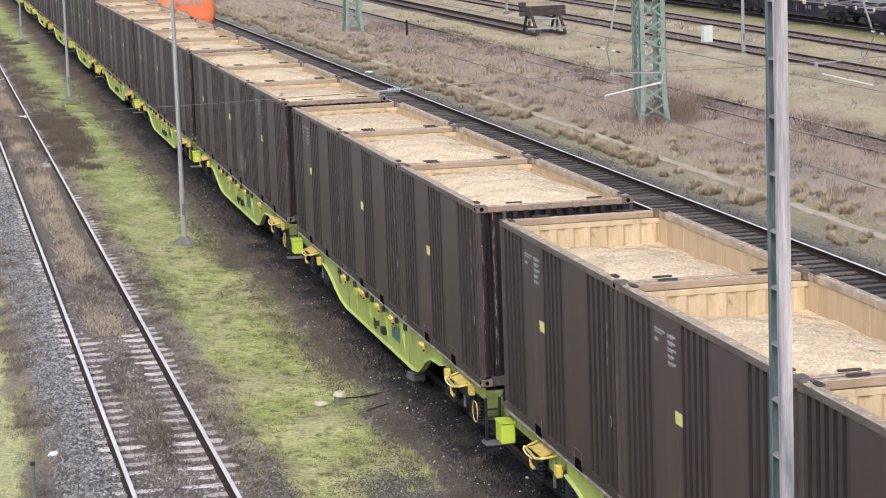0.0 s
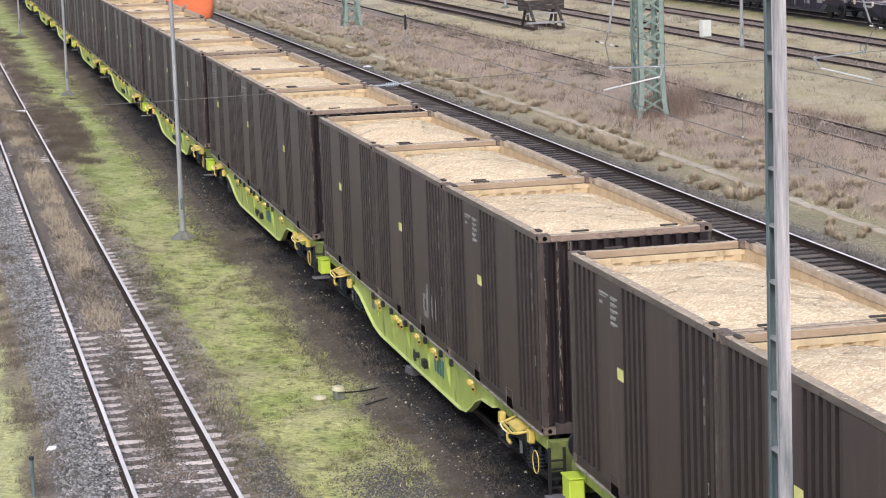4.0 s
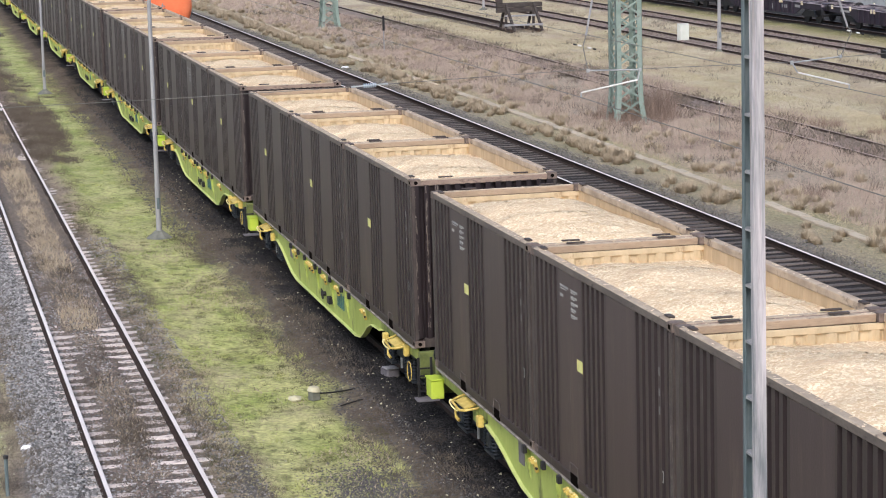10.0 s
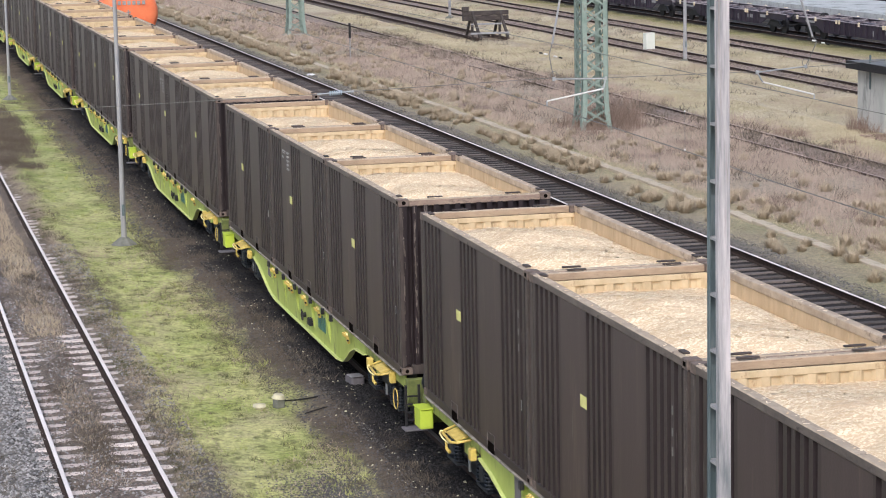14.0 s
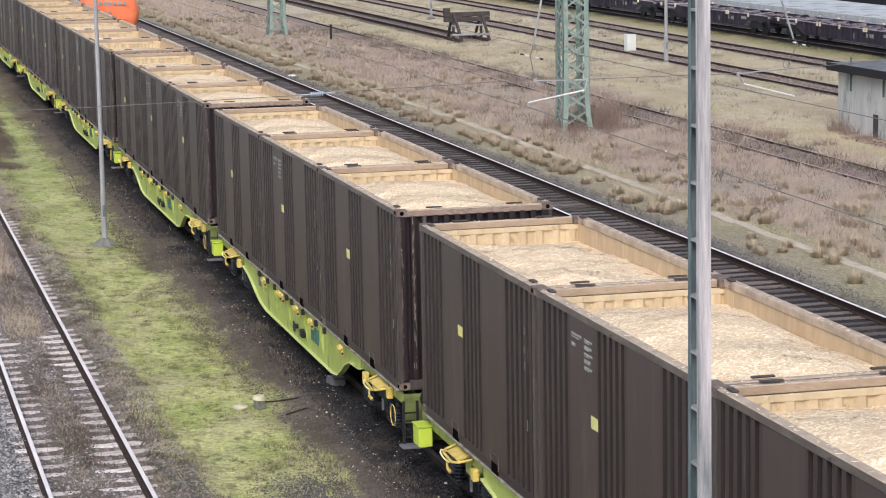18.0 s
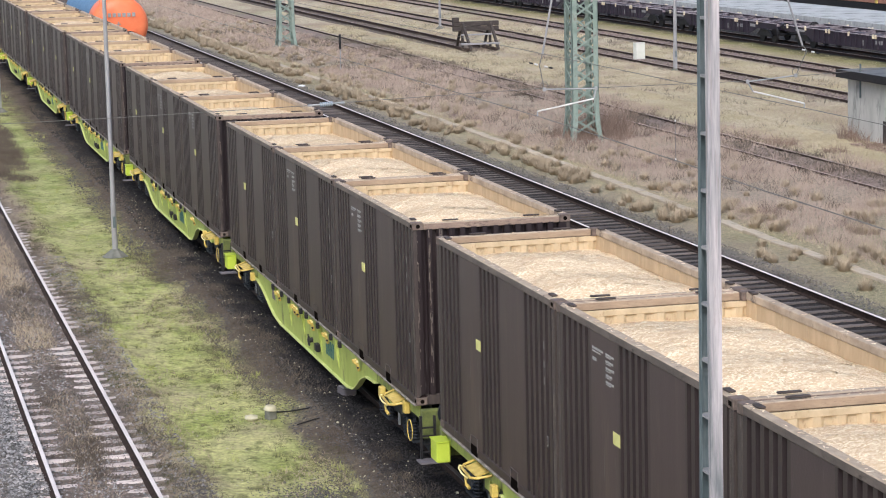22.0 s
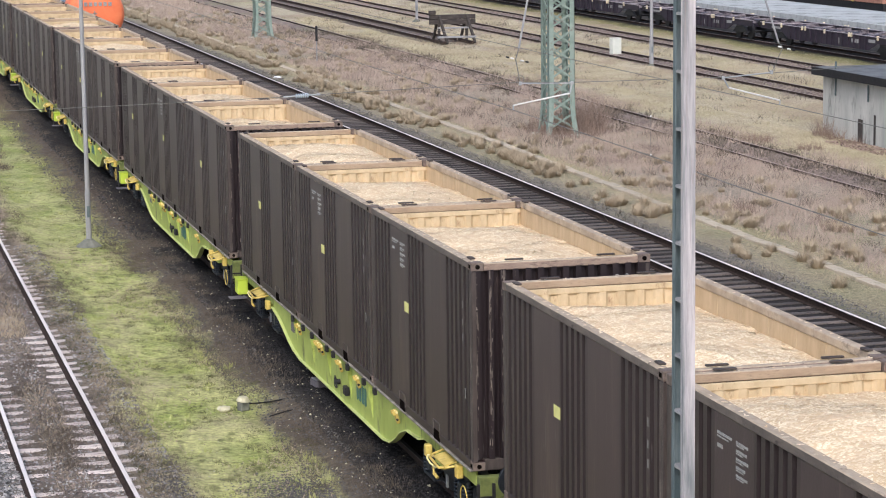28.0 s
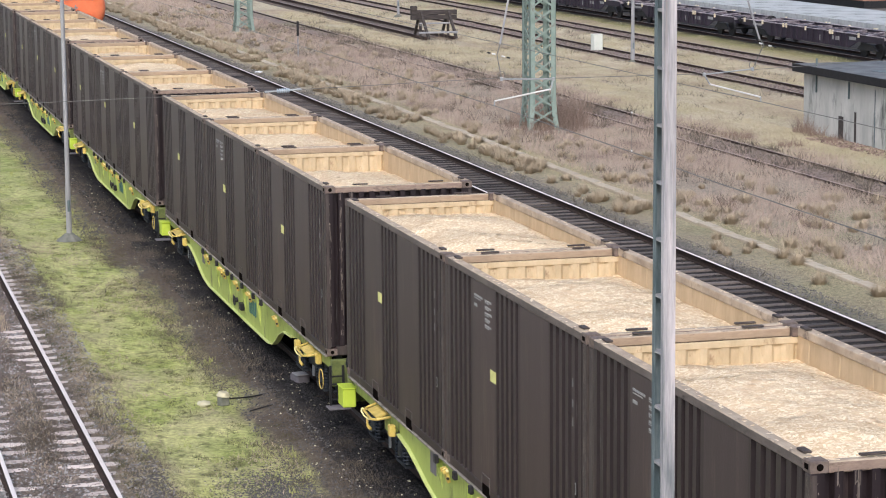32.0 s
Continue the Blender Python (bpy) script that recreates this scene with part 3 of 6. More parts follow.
pale_yellow = material("faded_yellow_paint", (0.76, 0.66, 0.28), (0.86, 0.78, 0.42), 0.5, 0.0, 5, 0.05, 20)
step_grey = material("dull_violet_grey_steel", (0.11, 0.10, 0.11), (0.19, 0.175, 0.19), 0.7, 0.1, 5, 0.2, 30)
dusty_low = material("dull_brown_frame_edge", (0.075, 0.064, 0.06), (0.13, 0.112, 0.104), 0.8, 0.0, 3, 0.2, 30)
# black that stands in for the shade inside pockets and holes
hole_dark = material("painted_hole_dark", (0.004, 0.003, 0.003), (0.010, 0.008, 0.007), 0.95, 0.0, 5, 0.0, spec=0.0)
dark_pad = material("dark_brown_pad", (0.035, 0.027, 0.025), (0.085, 0.066, 0.058), 0.75, 0.0, 8, 0.2, 30)
dusty_casting = material("dusty_cast_steel", (0.085, 0.062, 0.055), (0.24, 0.185, 0.155), 0.8, 0.0, 7, 0.3, 30)
scuff_paint = material("bared_primer_and_rust", (0.055, 0.040, 0.034), (0.30, 0.255, 0.22), 0.8, 0.0, 6, 0.0, rand="island")
faint_mark = material("faint_grey_marking", (0.16, 0.155, 0.15), (0.28, 0.27, 0.265), 0.7, 0.0, 9, 0.0)


def side_profile():
    """(along, outwards) of the ribbed and plain stretches of a long side; along runs from the far end."""
    pts = [(0.0, 0.0)]
    for a, b, ribs in ZONES:
        if not ribs:
            pts += [(a + 0.02, 0.0), (b - 0.02, 0.0)]
            continue
        w = (b - a) / ribs
        for i in range(ribs):
            s = a + i * w
            pts += [(s + 0.16 * w, 0.0), (s + 0.24 * w, -0.08), (s + 0.6 * w, -0.08), (s + 0.68 * w, 0.0)]
    pts.append((BOX_LEN, 0.0))
    return pts


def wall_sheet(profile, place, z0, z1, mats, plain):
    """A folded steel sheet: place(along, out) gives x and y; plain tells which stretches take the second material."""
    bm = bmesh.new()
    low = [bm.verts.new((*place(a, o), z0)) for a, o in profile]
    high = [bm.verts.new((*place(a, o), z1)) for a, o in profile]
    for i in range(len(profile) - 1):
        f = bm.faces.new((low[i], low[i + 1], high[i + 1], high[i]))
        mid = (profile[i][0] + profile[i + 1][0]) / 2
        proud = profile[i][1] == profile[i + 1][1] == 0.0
        # shade is in the colour: folds darkest, proud ribs dimmer than plain sheets
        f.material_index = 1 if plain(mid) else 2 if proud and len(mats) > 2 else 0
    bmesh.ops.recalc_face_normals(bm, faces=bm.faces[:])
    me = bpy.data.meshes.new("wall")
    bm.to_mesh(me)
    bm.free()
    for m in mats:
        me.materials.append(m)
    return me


def lettering_bars(rows):
    """Flat bars on the plane x = 0 facing -x: (y0, y1, z0, z1) from the middle of the group."""
    return boxes(*[(-0.004, 0.0, *r) for r in rows])


def chip_load(seed, drop, heap):
    """A bed of chips with loose chips on it; drop: metres under the rim, heap: how far the middle stands up."""
    rng = np.random.default_rng(seed)
    hx, hy = BOX_HALF - 0.1, BOX_LEN / 2 - 0.115

    def height(x, y):
        e = np.clip(1 - (np.abs(x) / hx) ** 2.2, 0, 1) * np.clip(1 - (np.abs(y) / hy) ** 3, 0, 1)
        return TOP_Z - FLOOR_Z - drop + heap * e + 0.16 * (wave_noise(x + 5, y + 9, seed, 4, 1.1) - 0.5) - 0.05 * y / hy

    xs, ys = np.linspace(-hx, hx, 40), np.linspace(-hy, hy, 90)
    X, Y = np.meshgrid(xs, ys)
    Z = height(X, Y)
    bm = bmesh.new()
    g = [[bm.verts.new((X[j, i], Y[j, i], Z[j, i])) for i in range(len(xs))] for j in range(len(ys))]
    for j in range(len(ys) - 1):
        for i in range(len(xs) - 1):
            bm.faces.new((g[j][i], g[j][i + 1], g[j + 1][i + 1], g[j + 1][i])).smooth = True
    bed = bpy.data.meshes.new("chip_bed")
    bm.to_mesh(bed)
    bm.free()
    bed.materials.append(chips_bed)
    n = 15000
    cx, cy = rng.uniform(-hx, hx, n), rng.uniform(-hy, hy, n)
    cz = height(cx, cy) + rng.uniform(0.001, 0.004, n)
    gx, gy = (height(cx + 0.03, cy) - height(cx - 0.03, cy)) / 0.06, (height(cx, cy + 0.03) - height(cx, cy - 0.03)) / 0.06
    # some lie spilled on the rims
    k = 120
    cx[:k] = np.where(np.arange(k) % 3 < 2, rng.choice((-1.0, 1.0), k) * (BOX_HALF - rng.uniform(0.02, 0.10, k)), cx[:k])
    cy[:k] = np.where(np.arange(k) % 3 < 2, cy[:k], rng.choice((-1.0, 1.0), k) * (BOX_LEN / 2 - rng.uniform(0.02, 0.09, k)))
    cz[:k] = TOP_Z - FLOOR_Z + np.where(np.arange(k) % 3 < 2, 0.004, -0.009)
    a = rng.uniform(0, 2 * np.pi, n)
    ln, wd = 0.014 + 0.026 * rng.random(n) ** 1.4, 0.007 + 0.010 * rng.random(n) ** 1.3
    tip = np.where(np.arange(n) < k, 0.1, 1.0)
    d = np.stack([np.cos(a) * ln, np.sin(a) * ln, tip * rng.uniform(-0.003, 0.003, n)], -1)
    w = np.stack([-np.sin(a) * wd, np.cos(a) * wd, tip * rng.uniform(-0.002, 0.002, n)], -1)
    for v in (d, w):
        v[k:, 2] += (gx * v[:, 0] + gy * v[:, 1])[k:]
    c = np.stack([cx, cy, cz], -1)
    quads = np.stack([c - d - w, c + d - w * 0.7, c + d + w, c - d + w * 0.8], 1)
    return bed, soup("chip_cover", quads, 4, chips)


def container_meshes():
    M = {}
    L, H, Z = BOX_LEN / 2, BOX_HALF, TOP_Z - FLOOR_Z
    prof = side_profile()
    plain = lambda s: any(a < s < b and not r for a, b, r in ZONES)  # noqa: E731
    M["near"] = wall_sheet(prof, lambda a, o: (-H - o, L - a), 0.13, Z - 0.105, (brown_shaded, brown_paint, brown_dimmed), plain)
    M["off"] = wall_sheet(prof, lambda a, o: (H + o, L - a), 0.13, Z - 0.105, (brown_shaded, brown_paint, brown_dimmed), plain)
    ends = [(0.0, 0.0)]
    for i in range(13):
        s = 0.13 + i * 0.1795
        ends += [(s, 0.0), (s + 0.012, -0.09), (s + 0.085, -0.09), (s + 0.097, 0.0)]
    ends.append((2 * H, 0.0))
    # end walls take the darkest copy on every face
    M["front"] = wall_sheet(ends, lambda a, o: (-H + a, -L - o), 0.16, Z - 0.105, (brown_shaded,), lambda s: False)
    M["rear"] = wall_sheet(ends, lambda a, o: (-H + a, L + o), 0.16, Z - 0.105, (brown_shaded,), lambda s: False)
    # ochre lining: panels with upright battens
    lining = [(0.0, 0.0)]
    for i in range(7):
        s = 0.4 + i * 0.84
        lining += [(s, 0.0), (s + 0.02, 0.008), (s + 0.09, 0.008), (s + 0.11, 0.0)]
    lining.append((BOX_LEN - 0.1, 0.0))
    for key, sx in (("line_near", -1), ("line_off", 1)):
        M[key] = wall_sheet(lining, lambda a, o, sx=sx: (sx * (H - 0.1 + o), L - 0.05 - a), 0.3, Z - 0.1, (worn_beige,), lambda s: False)
    liner_end = [(0.0, 0.0)]
    for i in range(9):
        s = 0.1 + i * 0.262
        liner_end += [(s, 0.0), (s + 0.04, -0.03), (s + 0.13, -0.03), (s + 0.17, 0.0)]
    liner_end.append((2 * H - 0.16, 0.0))
    for key, sy in (("line_front", -1), ("line_rear", 1)):
        M[key] = wall_sheet(liner_end, lambda a, o, sy=sy: (-H + 0.08 + a, sy * (L - 0.12 + o)), 0.3, Z - 0.14, (ochre,), lambda s: False)
    return M


def mesh_of(bm, name, *mats):
    me = bpy.data.meshes.new(name)
    bm.to_mesh(me)
    bm.free()
    for m in mats:
        me.materials.append(m)
    return me


def scuff_mesh():
    """Chipped paint in upright runs: on the near corner post and on the first folds of the end wall."""
    rng = np.random.default_rng(8)
    L, H = BOX_LEN / 2, BOX_HALF
    V = []
    for side, u0, wide, n in (("x", 0.075, 0.022, 130), ("x", 0.02, 0.008, 50), ("y", 0.07, 0.012, 40), ("y", 0.265, 0.022, 90), ("y", 0.447, 0.022, 90), ("y", 0.627, 0.02, 25)):
        for i in range(n):
            z = 0.25 + 2.45 * rng.random() ** 0.8
            u, h = u0 + rng.normal(0, wide * 0.6), 0.012 + 0.22 * rng.random() ** 2
            w = rng.uniform(0.0015, 0.005) if side == "x" else rng.uniform(0.0015, 0.008)
            c = [(u - w, z), (u + w, z + 0.01), (u + w * 0.6, z + h), (u - w * 0.8, z + h * 0.8)]
            V += [(-H - 0.008, -L + a, b) if side == "x" else (-H + a, -L - 0.004, b) for a, b in c]
    return soup("scuff", V, 4, scuff_paint)


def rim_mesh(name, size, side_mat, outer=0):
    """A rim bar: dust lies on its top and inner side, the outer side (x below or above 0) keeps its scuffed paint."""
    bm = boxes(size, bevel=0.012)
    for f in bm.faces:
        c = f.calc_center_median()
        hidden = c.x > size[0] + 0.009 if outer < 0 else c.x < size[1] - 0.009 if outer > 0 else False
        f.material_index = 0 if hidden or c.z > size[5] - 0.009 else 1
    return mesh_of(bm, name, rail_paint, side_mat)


def build_container(loads):
    """Containers with the same walls and different fillings, one for each load."""
    L, H, Z = BOX_LEN / 2, BOX_HALF, TOP_Z - FLOOR_Z
    M = container_meshes()
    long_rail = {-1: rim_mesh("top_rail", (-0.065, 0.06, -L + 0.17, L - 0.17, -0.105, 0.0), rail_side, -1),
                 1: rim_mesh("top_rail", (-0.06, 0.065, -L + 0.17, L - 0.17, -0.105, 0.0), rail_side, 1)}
    end_rail = {e: rim_mesh("end_rail", (-H + 0.17, H - 0.17, -0.05, 0.05, -0.12, -0.012), m) for e, m in ((-1, end_rail_paint), (1, tan_rail))}
    low_rail = mesh_of(boxes((-0.05, 0.05, -L + 0.17, L - 0.17, 0.0, 0.13), bevel=0.01), "bottom_rail", brown_dimmed)
    low_end = mesh_of(boxes((-H + 0.17, H - 0.17, -0.05, 0.05, 0.0, 0.16), bevel=0.01), "bottom_end_rail", scuffed)
    post = mesh_of(boxes((-0.034, 0.04, -0.10, 0.036, 0.118, Z - 0.118), bevel=0.012), "corner_post", scuffed)
    wear = scuff_mesh()
    bm = boxes((-0.089, 0.089, -0.089, 0.089, 0.0, 0.118), bevel=0.01)
    casting = mesh_of(bm, "corner_casting", dusty_casting)
    # holes and pockets are flat plates, their inner shade in the colour
    hole = mesh_of(boxes((-0.004, 0.004, -0.04, 0.04, -0.025, 0.025)), "casting_hole", hole_dark)
    hole_end = mesh_of(tube(bmesh.new(), (0, -0.004, 0), (0, 0.004, 0), 0.033, sides=12), "casting_hole", hole_dark)
    pad = mesh_of(boxes((-0.04, 0.04, -0.09, 0.09, 0.0, 0.025), bevel=0.008), "lifting_pad", dark_pad)
    pad_across = mesh_of(boxes((-0.13, 0.13, -0.03, 0.03, 0.0, 0.022), bevel=0.008), "lifting_pad", dark_pad)
    pocket = mesh_of(boxes((-0.004, 0.0, -0.175, 0.175, -0.09, 0.06)), "fork_pocket", hole_dark)
    frame_bars = mesh_of(boxes((-0.010, 0.0, -0.19, -0.18, -0.02, 0.19), (-0.010, 0.0, 0.18, 0.19, -0.02, 0.19), (-0.010, 0.0, -0.19, 0.19, 0.18, 0.19)), "pocket_frame", dusty_low)
    floor_me = mesh_of(boxes((-H + 0.05, H - 0.05, -L + 0.05, L - 0.05, 0.06, 0.14)), "floor", brown_paint)
    cap = mesh_of(boxes((-H + 0.1, H - 0.1, -0.024, 0.022, -0.195, -0.118), bevel=0.006), "lining_cap", ochre)
    sticker = mesh_of(boxes((-0.006, 0.0, -0.125, 0.125, -0.075, 0.075)), "sticker", sticker_mat)
    sign = []
    letters = random.Random(3)

    def row(y, z, count, high):
        for k in range(count):
            w = letters.uniform(0.026, 0.05)
            sign.append((y - w, y, z, z + high * letters.uniform(0.8, 1.0)))
            y -= w + 0.012

    row(0.36, 0.165, 8, 0.032)
    row(0.36, 0.135, 6, 0.014)
    row(0.36, 0.03, 3, 0.04)
    for i in range(5):
        row(-0.14, 0.165 - i * 0.082, 6 - i % 2, 0.03)
        row(-0.14, 0.145 - i * 0.082, 4, 0.012)
    # the small upright bracket near the end post
    bracket = mesh_of(lettering_bars([(-3.9, -3.885, -1.47, -1.33), (-3.9, -3.86, -1.345, -1.33), (-3.9, -3.86, -1.47, -1.455)]), "marking", marking)
    text_me = mesh_of(lettering_bars(sign), "marking", marking)
    tally = mesh_of(lettering_bars([(-0.018, 0.018, 0.0, 0.1), (-0.018, 0.018, -0.24, -0.15), (-0.018, 0.018, -0.46, -0.36)]), "marking", faint_mark)
    digits = bpy.data.curves.new("digits", "FONT")
    digits.body, digits.size, digits.extrude = "2  2", 0.135, 0.002
    dob = bpy.data.objects.new("digits", digits)
    digit_me = bpy.data.meshes.new_from_object(dob)
    digit_me.materials.append(marking)
    made = []
    for bed, loose in loads:
        c = tagged(new("container"), "dark brown ribbed steel open container heaped with pale wood chips", "container", "containers on the train")
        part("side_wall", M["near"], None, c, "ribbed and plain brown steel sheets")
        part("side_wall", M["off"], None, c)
        part("end_wall", M["front"], None, c)
        part("end_wall", M["rear"], None, c)
        for k in ("line_near", "line_off", "line_front", "line_rear"):
            part("inner_lining", M[k], None, c, "ochre painted inner wall with upright battens")
        for s in (-1, 1):
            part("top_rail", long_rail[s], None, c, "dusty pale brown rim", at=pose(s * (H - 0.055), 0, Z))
            part("end_rail", end_rail[s], None, c, at=pose(0, s * (L - 0.055), Z))
            if s > 0:
                part("lining_cap", cap, None, c, "plain ochre board under the rim", at=pose(0, s * (L - 0.131), Z))
            part("bottom_rail", low_rail, None, c, at=pose(s * (H - 0.047), 0, 0))
            part("bottom_rail", low_end, None, c, at=pose(0, s * (L - 0.05), 0))
            for e in (-1, 1):
                x, y = s * (H - 0.082), e * (L - 0.085)
                part("corner_post", post, None, c, "scuffed corner post", at=pose(s * (H - 0.034), e * (L - 0.034), 0, 0, 0, 0 if s * e > 0 and e > 0 else 0 if e > 0 else 180))
                for z in (0.0, Z - 0.118):
                    k = part("corner_casting", casting, None, c, at=pose(x, y, z))
                    if s < 0 and e < 0:
                        part("casting_hole", hole, None, k, at=pose(s * 0.09, 0, 0.06))
                    if e < 0:
                        part("casting_hole", hole_end, None, k, at=pose(0, e * 0.09, 0.06))
                part("lifting_pad", pad, None, c, at=pose(s * (H - 0.09), e * (L - 0.36), Z + 0.004))
                part("lifting_pad", pad_across, None, c, at=pose(s * (H - 0.62), e * (L - 0.07), Z + 0.004))
            for y in (1.05, -1.05) if s < 0 else ():
                pk = part("fork_pocket", pocket, None, c, at=pose(s * (H + 0.005), y, 0.085, 0, 0, 0 if s < 0 else 180))
                part("pocket_frame", frame_bars, None, pk, at=pose(0, 0, 0))
        part("scuff", wear, None, c, "pale scratched paint at the corner")["kind"] = "stuff"
        part("floor", floor_me, None, c)
        part("sticker", sticker, None, c, "square yellow sticker", at=pose(-H - 0.001, L - 2.34, 1.66))
        part("marking", bracket, None, c, at=pose(-H - 0.001, L - 1.82, 2.42))["kind"] = "stuff"
        part("marking", tally, None, c, at=pose(-H - 0.001, L - 5.6, 2.2))["kind"] = "stuff"
        part("marking", digit_me, None, c, "white number on the end wall", at=pose(0.77, -L - 0.006, Z - 0.35, 90, 0, 0))
        b = part("wood_chip_load", bed, None, c, "pale yellow wood chips")
        part("chip_cover", loose, None, b)["kind"] = "stuff"
        made.append(c)
    return made, text_me


# ---- the flat wagon under three containers ----
HALF_WAGON = 9.23
SILL_X = 1.2


def sill_outline():
    """(along, height) of the fish-bellied side sill."""
    far = [(9.1, 0.78), (7.3, 0.78), (6.0, 0.76), (5.4, 0.68), (4.9, 0.56), (4.4, 0.42), (3.9, 0.31), (3.2, 0.24)]
    near = [(-3.6, 0.24), (-4.1, 0.30), (-4.5, 0.46), (-4.8, 0.62), (-5.2, 0.74), (-6.0, 0.78), (-9.1, 0.78)]
    return [(9.1, FLOOR_Z - 0.02)] + far + near + [(-9.1, FLOOR_Z - 0.02)]


def spigot_meshes():
    """A folded-down spigot: a yellow tag hung from a hinge, its pin and its dark hole."""
    bm = bmesh.new()
    prism(bm, [(-0.06, 0.01), (0.06, 0.01), (0.07, -0.03), (0.055, -0.13), (0.035, -0.155), (-0.045, -0.155), (-0.06, -0.12)], "x", -0.022, 0.022)
    box(bm, -0.06, 0.022, -0.085, -0.045, 0.0, 0.06)
    box(bm, -0.06, 0.022, 0.025, 0.06, 0.0, 0.06)
    tag = mesh_of(bm, "folding_spigot", yellow)
    pin = mesh_of(tube(bmesh.new(), (0, -0.115, 0.035), (0, 0.1, 0.035), 0.02), "hinge_pin", pale_yellow)
    # a black disc in place of the hole's shaded inside
    hole = mesh_of(tube(bmesh.new(), (-0.01, -0.08, -0.085), (-0.01, -0.05, -0.085), 0.02, sides=8), "hole", black_steel)
    return tag, pin, hole


def build_wagon():
    w = tagged(new("flat_wagon"), "lime green container flat wagon with yellow brake handles", "freight wagon", "wagons of the train")
    outline = sill_outline()
    belly = [p for p in outline if abs(p[0]) < 6.1 and p[1] < 1.0]
    tag_me, pin_me, hole_me = spigot_meshes()
    for s in (-1, 1):
        sill = part("side_sill", prism(bmesh.new(), belly + [(-6.0, FLOOR_Z - 0.02), (6.0, FLOOR_Z - 0.02)], "x", s * SILL_X - 0.012, s * SILL_X + 0.012), lime, w, "lime green fish-bellied side sill")
        for e in (-1, 1):
            part("sill_end", boxes((s * SILL_X - 0.012, s * SILL_X + 0.012, min(e * 6.003, e * 9.1), max(e * 6.003, e * 9.1), 0.80, FLOOR_Z - 0.02)), shaded_lime, sill, "stained and shade-darkened lime green sill end")
        part("top_flange", boxes((s * SILL_X - 0.075 + 0.03 * s, s * SILL_X + 0.075 + 0.03 * s, -9.1, 9.1, FLOOR_Z - 0.034, FLOOR_Z - 0.004), bevel=0.004), pale_edge, sill, "pale edge of the deck flange")
        # upright gussets under the flange, tapered towards the lower edge
        for y in (-2.75, -1.15, 0.55, 2.0, 3.55) if s < 0 else ():
            low = 0.34 if abs(y) < 3.4 else 0.5
            cut = [(s * (SILL_X + 0.013), FLOOR_Z - 0.036), (s * (SILL_X + 0.085), FLOOR_Z - 0.036), (s * (SILL_X + 0.085), 0.80), (s * (SILL_X + 0.013), low)]
            part("stiffener", prism(bmesh.new(), cut, "y", y - 0.02, y + 0.02), lime, sill)
        # the lip that follows the lower edge
        bm = bmesh.new()
        for (y0, z0), (y1, z1) in zip(belly, belly[1:]):
            prism(bm, [(y0, z0), (y1, z1), (y1, z1 - 0.022), (y0, z0 - 0.022)], "x", s * (SILL_X + 0.01) - 0.055, s * (SILL_X + 0.01) + 0.055)
        part("bottom_flange", bm, lime_edge, sill, "pale lime lower lip")
        for y in (3.0, 1.25, 0.95, -0.6, -2.0, -4.75) if s < 0 else ():
            at = pose(s * (SILL_X + 0.105), y, 0.9, 0, 14 * s, 0)
            sp = part("folding_spigot", tag_me, None, w, "yellow folding container spigot", at=at)
            part("hinge_pin", pin_me, None, sp)
            part("hole", hole_me, None, sp)
        # small black blocks make the dark spots along the flange
        for y in (3.45, 2.45, 1.65, 0.35, -0.2, -1.35, -2.6, -3.4) if s < 0 else ():
            part("flange_stop", boxes((s * (SILL_X + 0.125) - 0.03, s * (SILL_X + 0.125) + 0.03, y - 0.05, y + 0.05, FLOOR_Z - 0.12, FLOOR_Z - 0.005), bevel=0.008), black_steel, sill)
        part("sill_box", boxes((min(s * (SILL_X + 0.013), s * (SILL_X + 0.10)), max(s * (SILL_X + 0.013), s * (SILL_X + 0.10)), -1.02, -0.80, 0.40, 0.55), bevel=0.012), black_steel, w, "small dark box on the sill")
        # oval plate, ring and lettering block on the sill
        bm = bmesh.new()
        ring(bm, (s * (SILL_X + 0.03), 0.1, 0.42), 0.09, 0.012, "x", 14)
        part("rope_ring", bm, black_steel, w)
        part("valve_handle", tube(tube(bmesh.new(), (s * (SILL_X + 0.02), -0.25, 0.5), (s * (SILL_X + 0.12), -0.25, 0.5), 0.05), (s * (SILL_X + 0.1), -0.35, 0.42), (s * (SILL_X + 0.1), -0.2, 0.6), 0.015), black_steel, w)
        part("hinge_plate", boxes((s * (SILL_X + 0.02) - 0.006, s * (SILL_X + 0.02) + 0.006, 3.85, 4.15, 0.62, 0.96)), step_grey, w, "dull grey plate")
        # brand block as plain shapes
        for i in range(4 if s < 0 else 0):
            y = -1.55 - i * 0.2
            cut = [(y, 0.48), (y, 0.76), (y - 0.08, 0.78), (y - 0.14, 0.75), (y - 0.14, 0.49), (y - 0.08, 0.46)]
            part("emblem", prism(bmesh.new(), cut, "x", s * (SILL_X + 0.016) - 0.003, s * (SILL_X + 0.016) + 0.003), teal, w, "faded teal block emblem")
        for e in (-1, 1):
            # end box, foot step, brake handle and its wheel
            bx = s * (SILL_X + 0.11)
            if e > 0:
                b = part("end_box", boxes((bx - 0.12, bx + 0.10, 8.92, 9.3, 0.54, 0.85), bevel=0.015), bright_lime, w, "bright lime green end box")
                part("lid", boxes((bx - 0.135, bx + 0.115, 8.9, 9.32, 0.85, 0.872), bevel=0.005), bright_lime, b)
            if e < 0:
                st = part("foot_step", boxes((bx - s * 0.1 - 0.19, bx - s * 0.1 + 0.19, e * 9.72 - 0.15, e * 9.72 + 0.15, 0.24, 0.27), bevel=0.006), step_grey, w, "grey foot step")
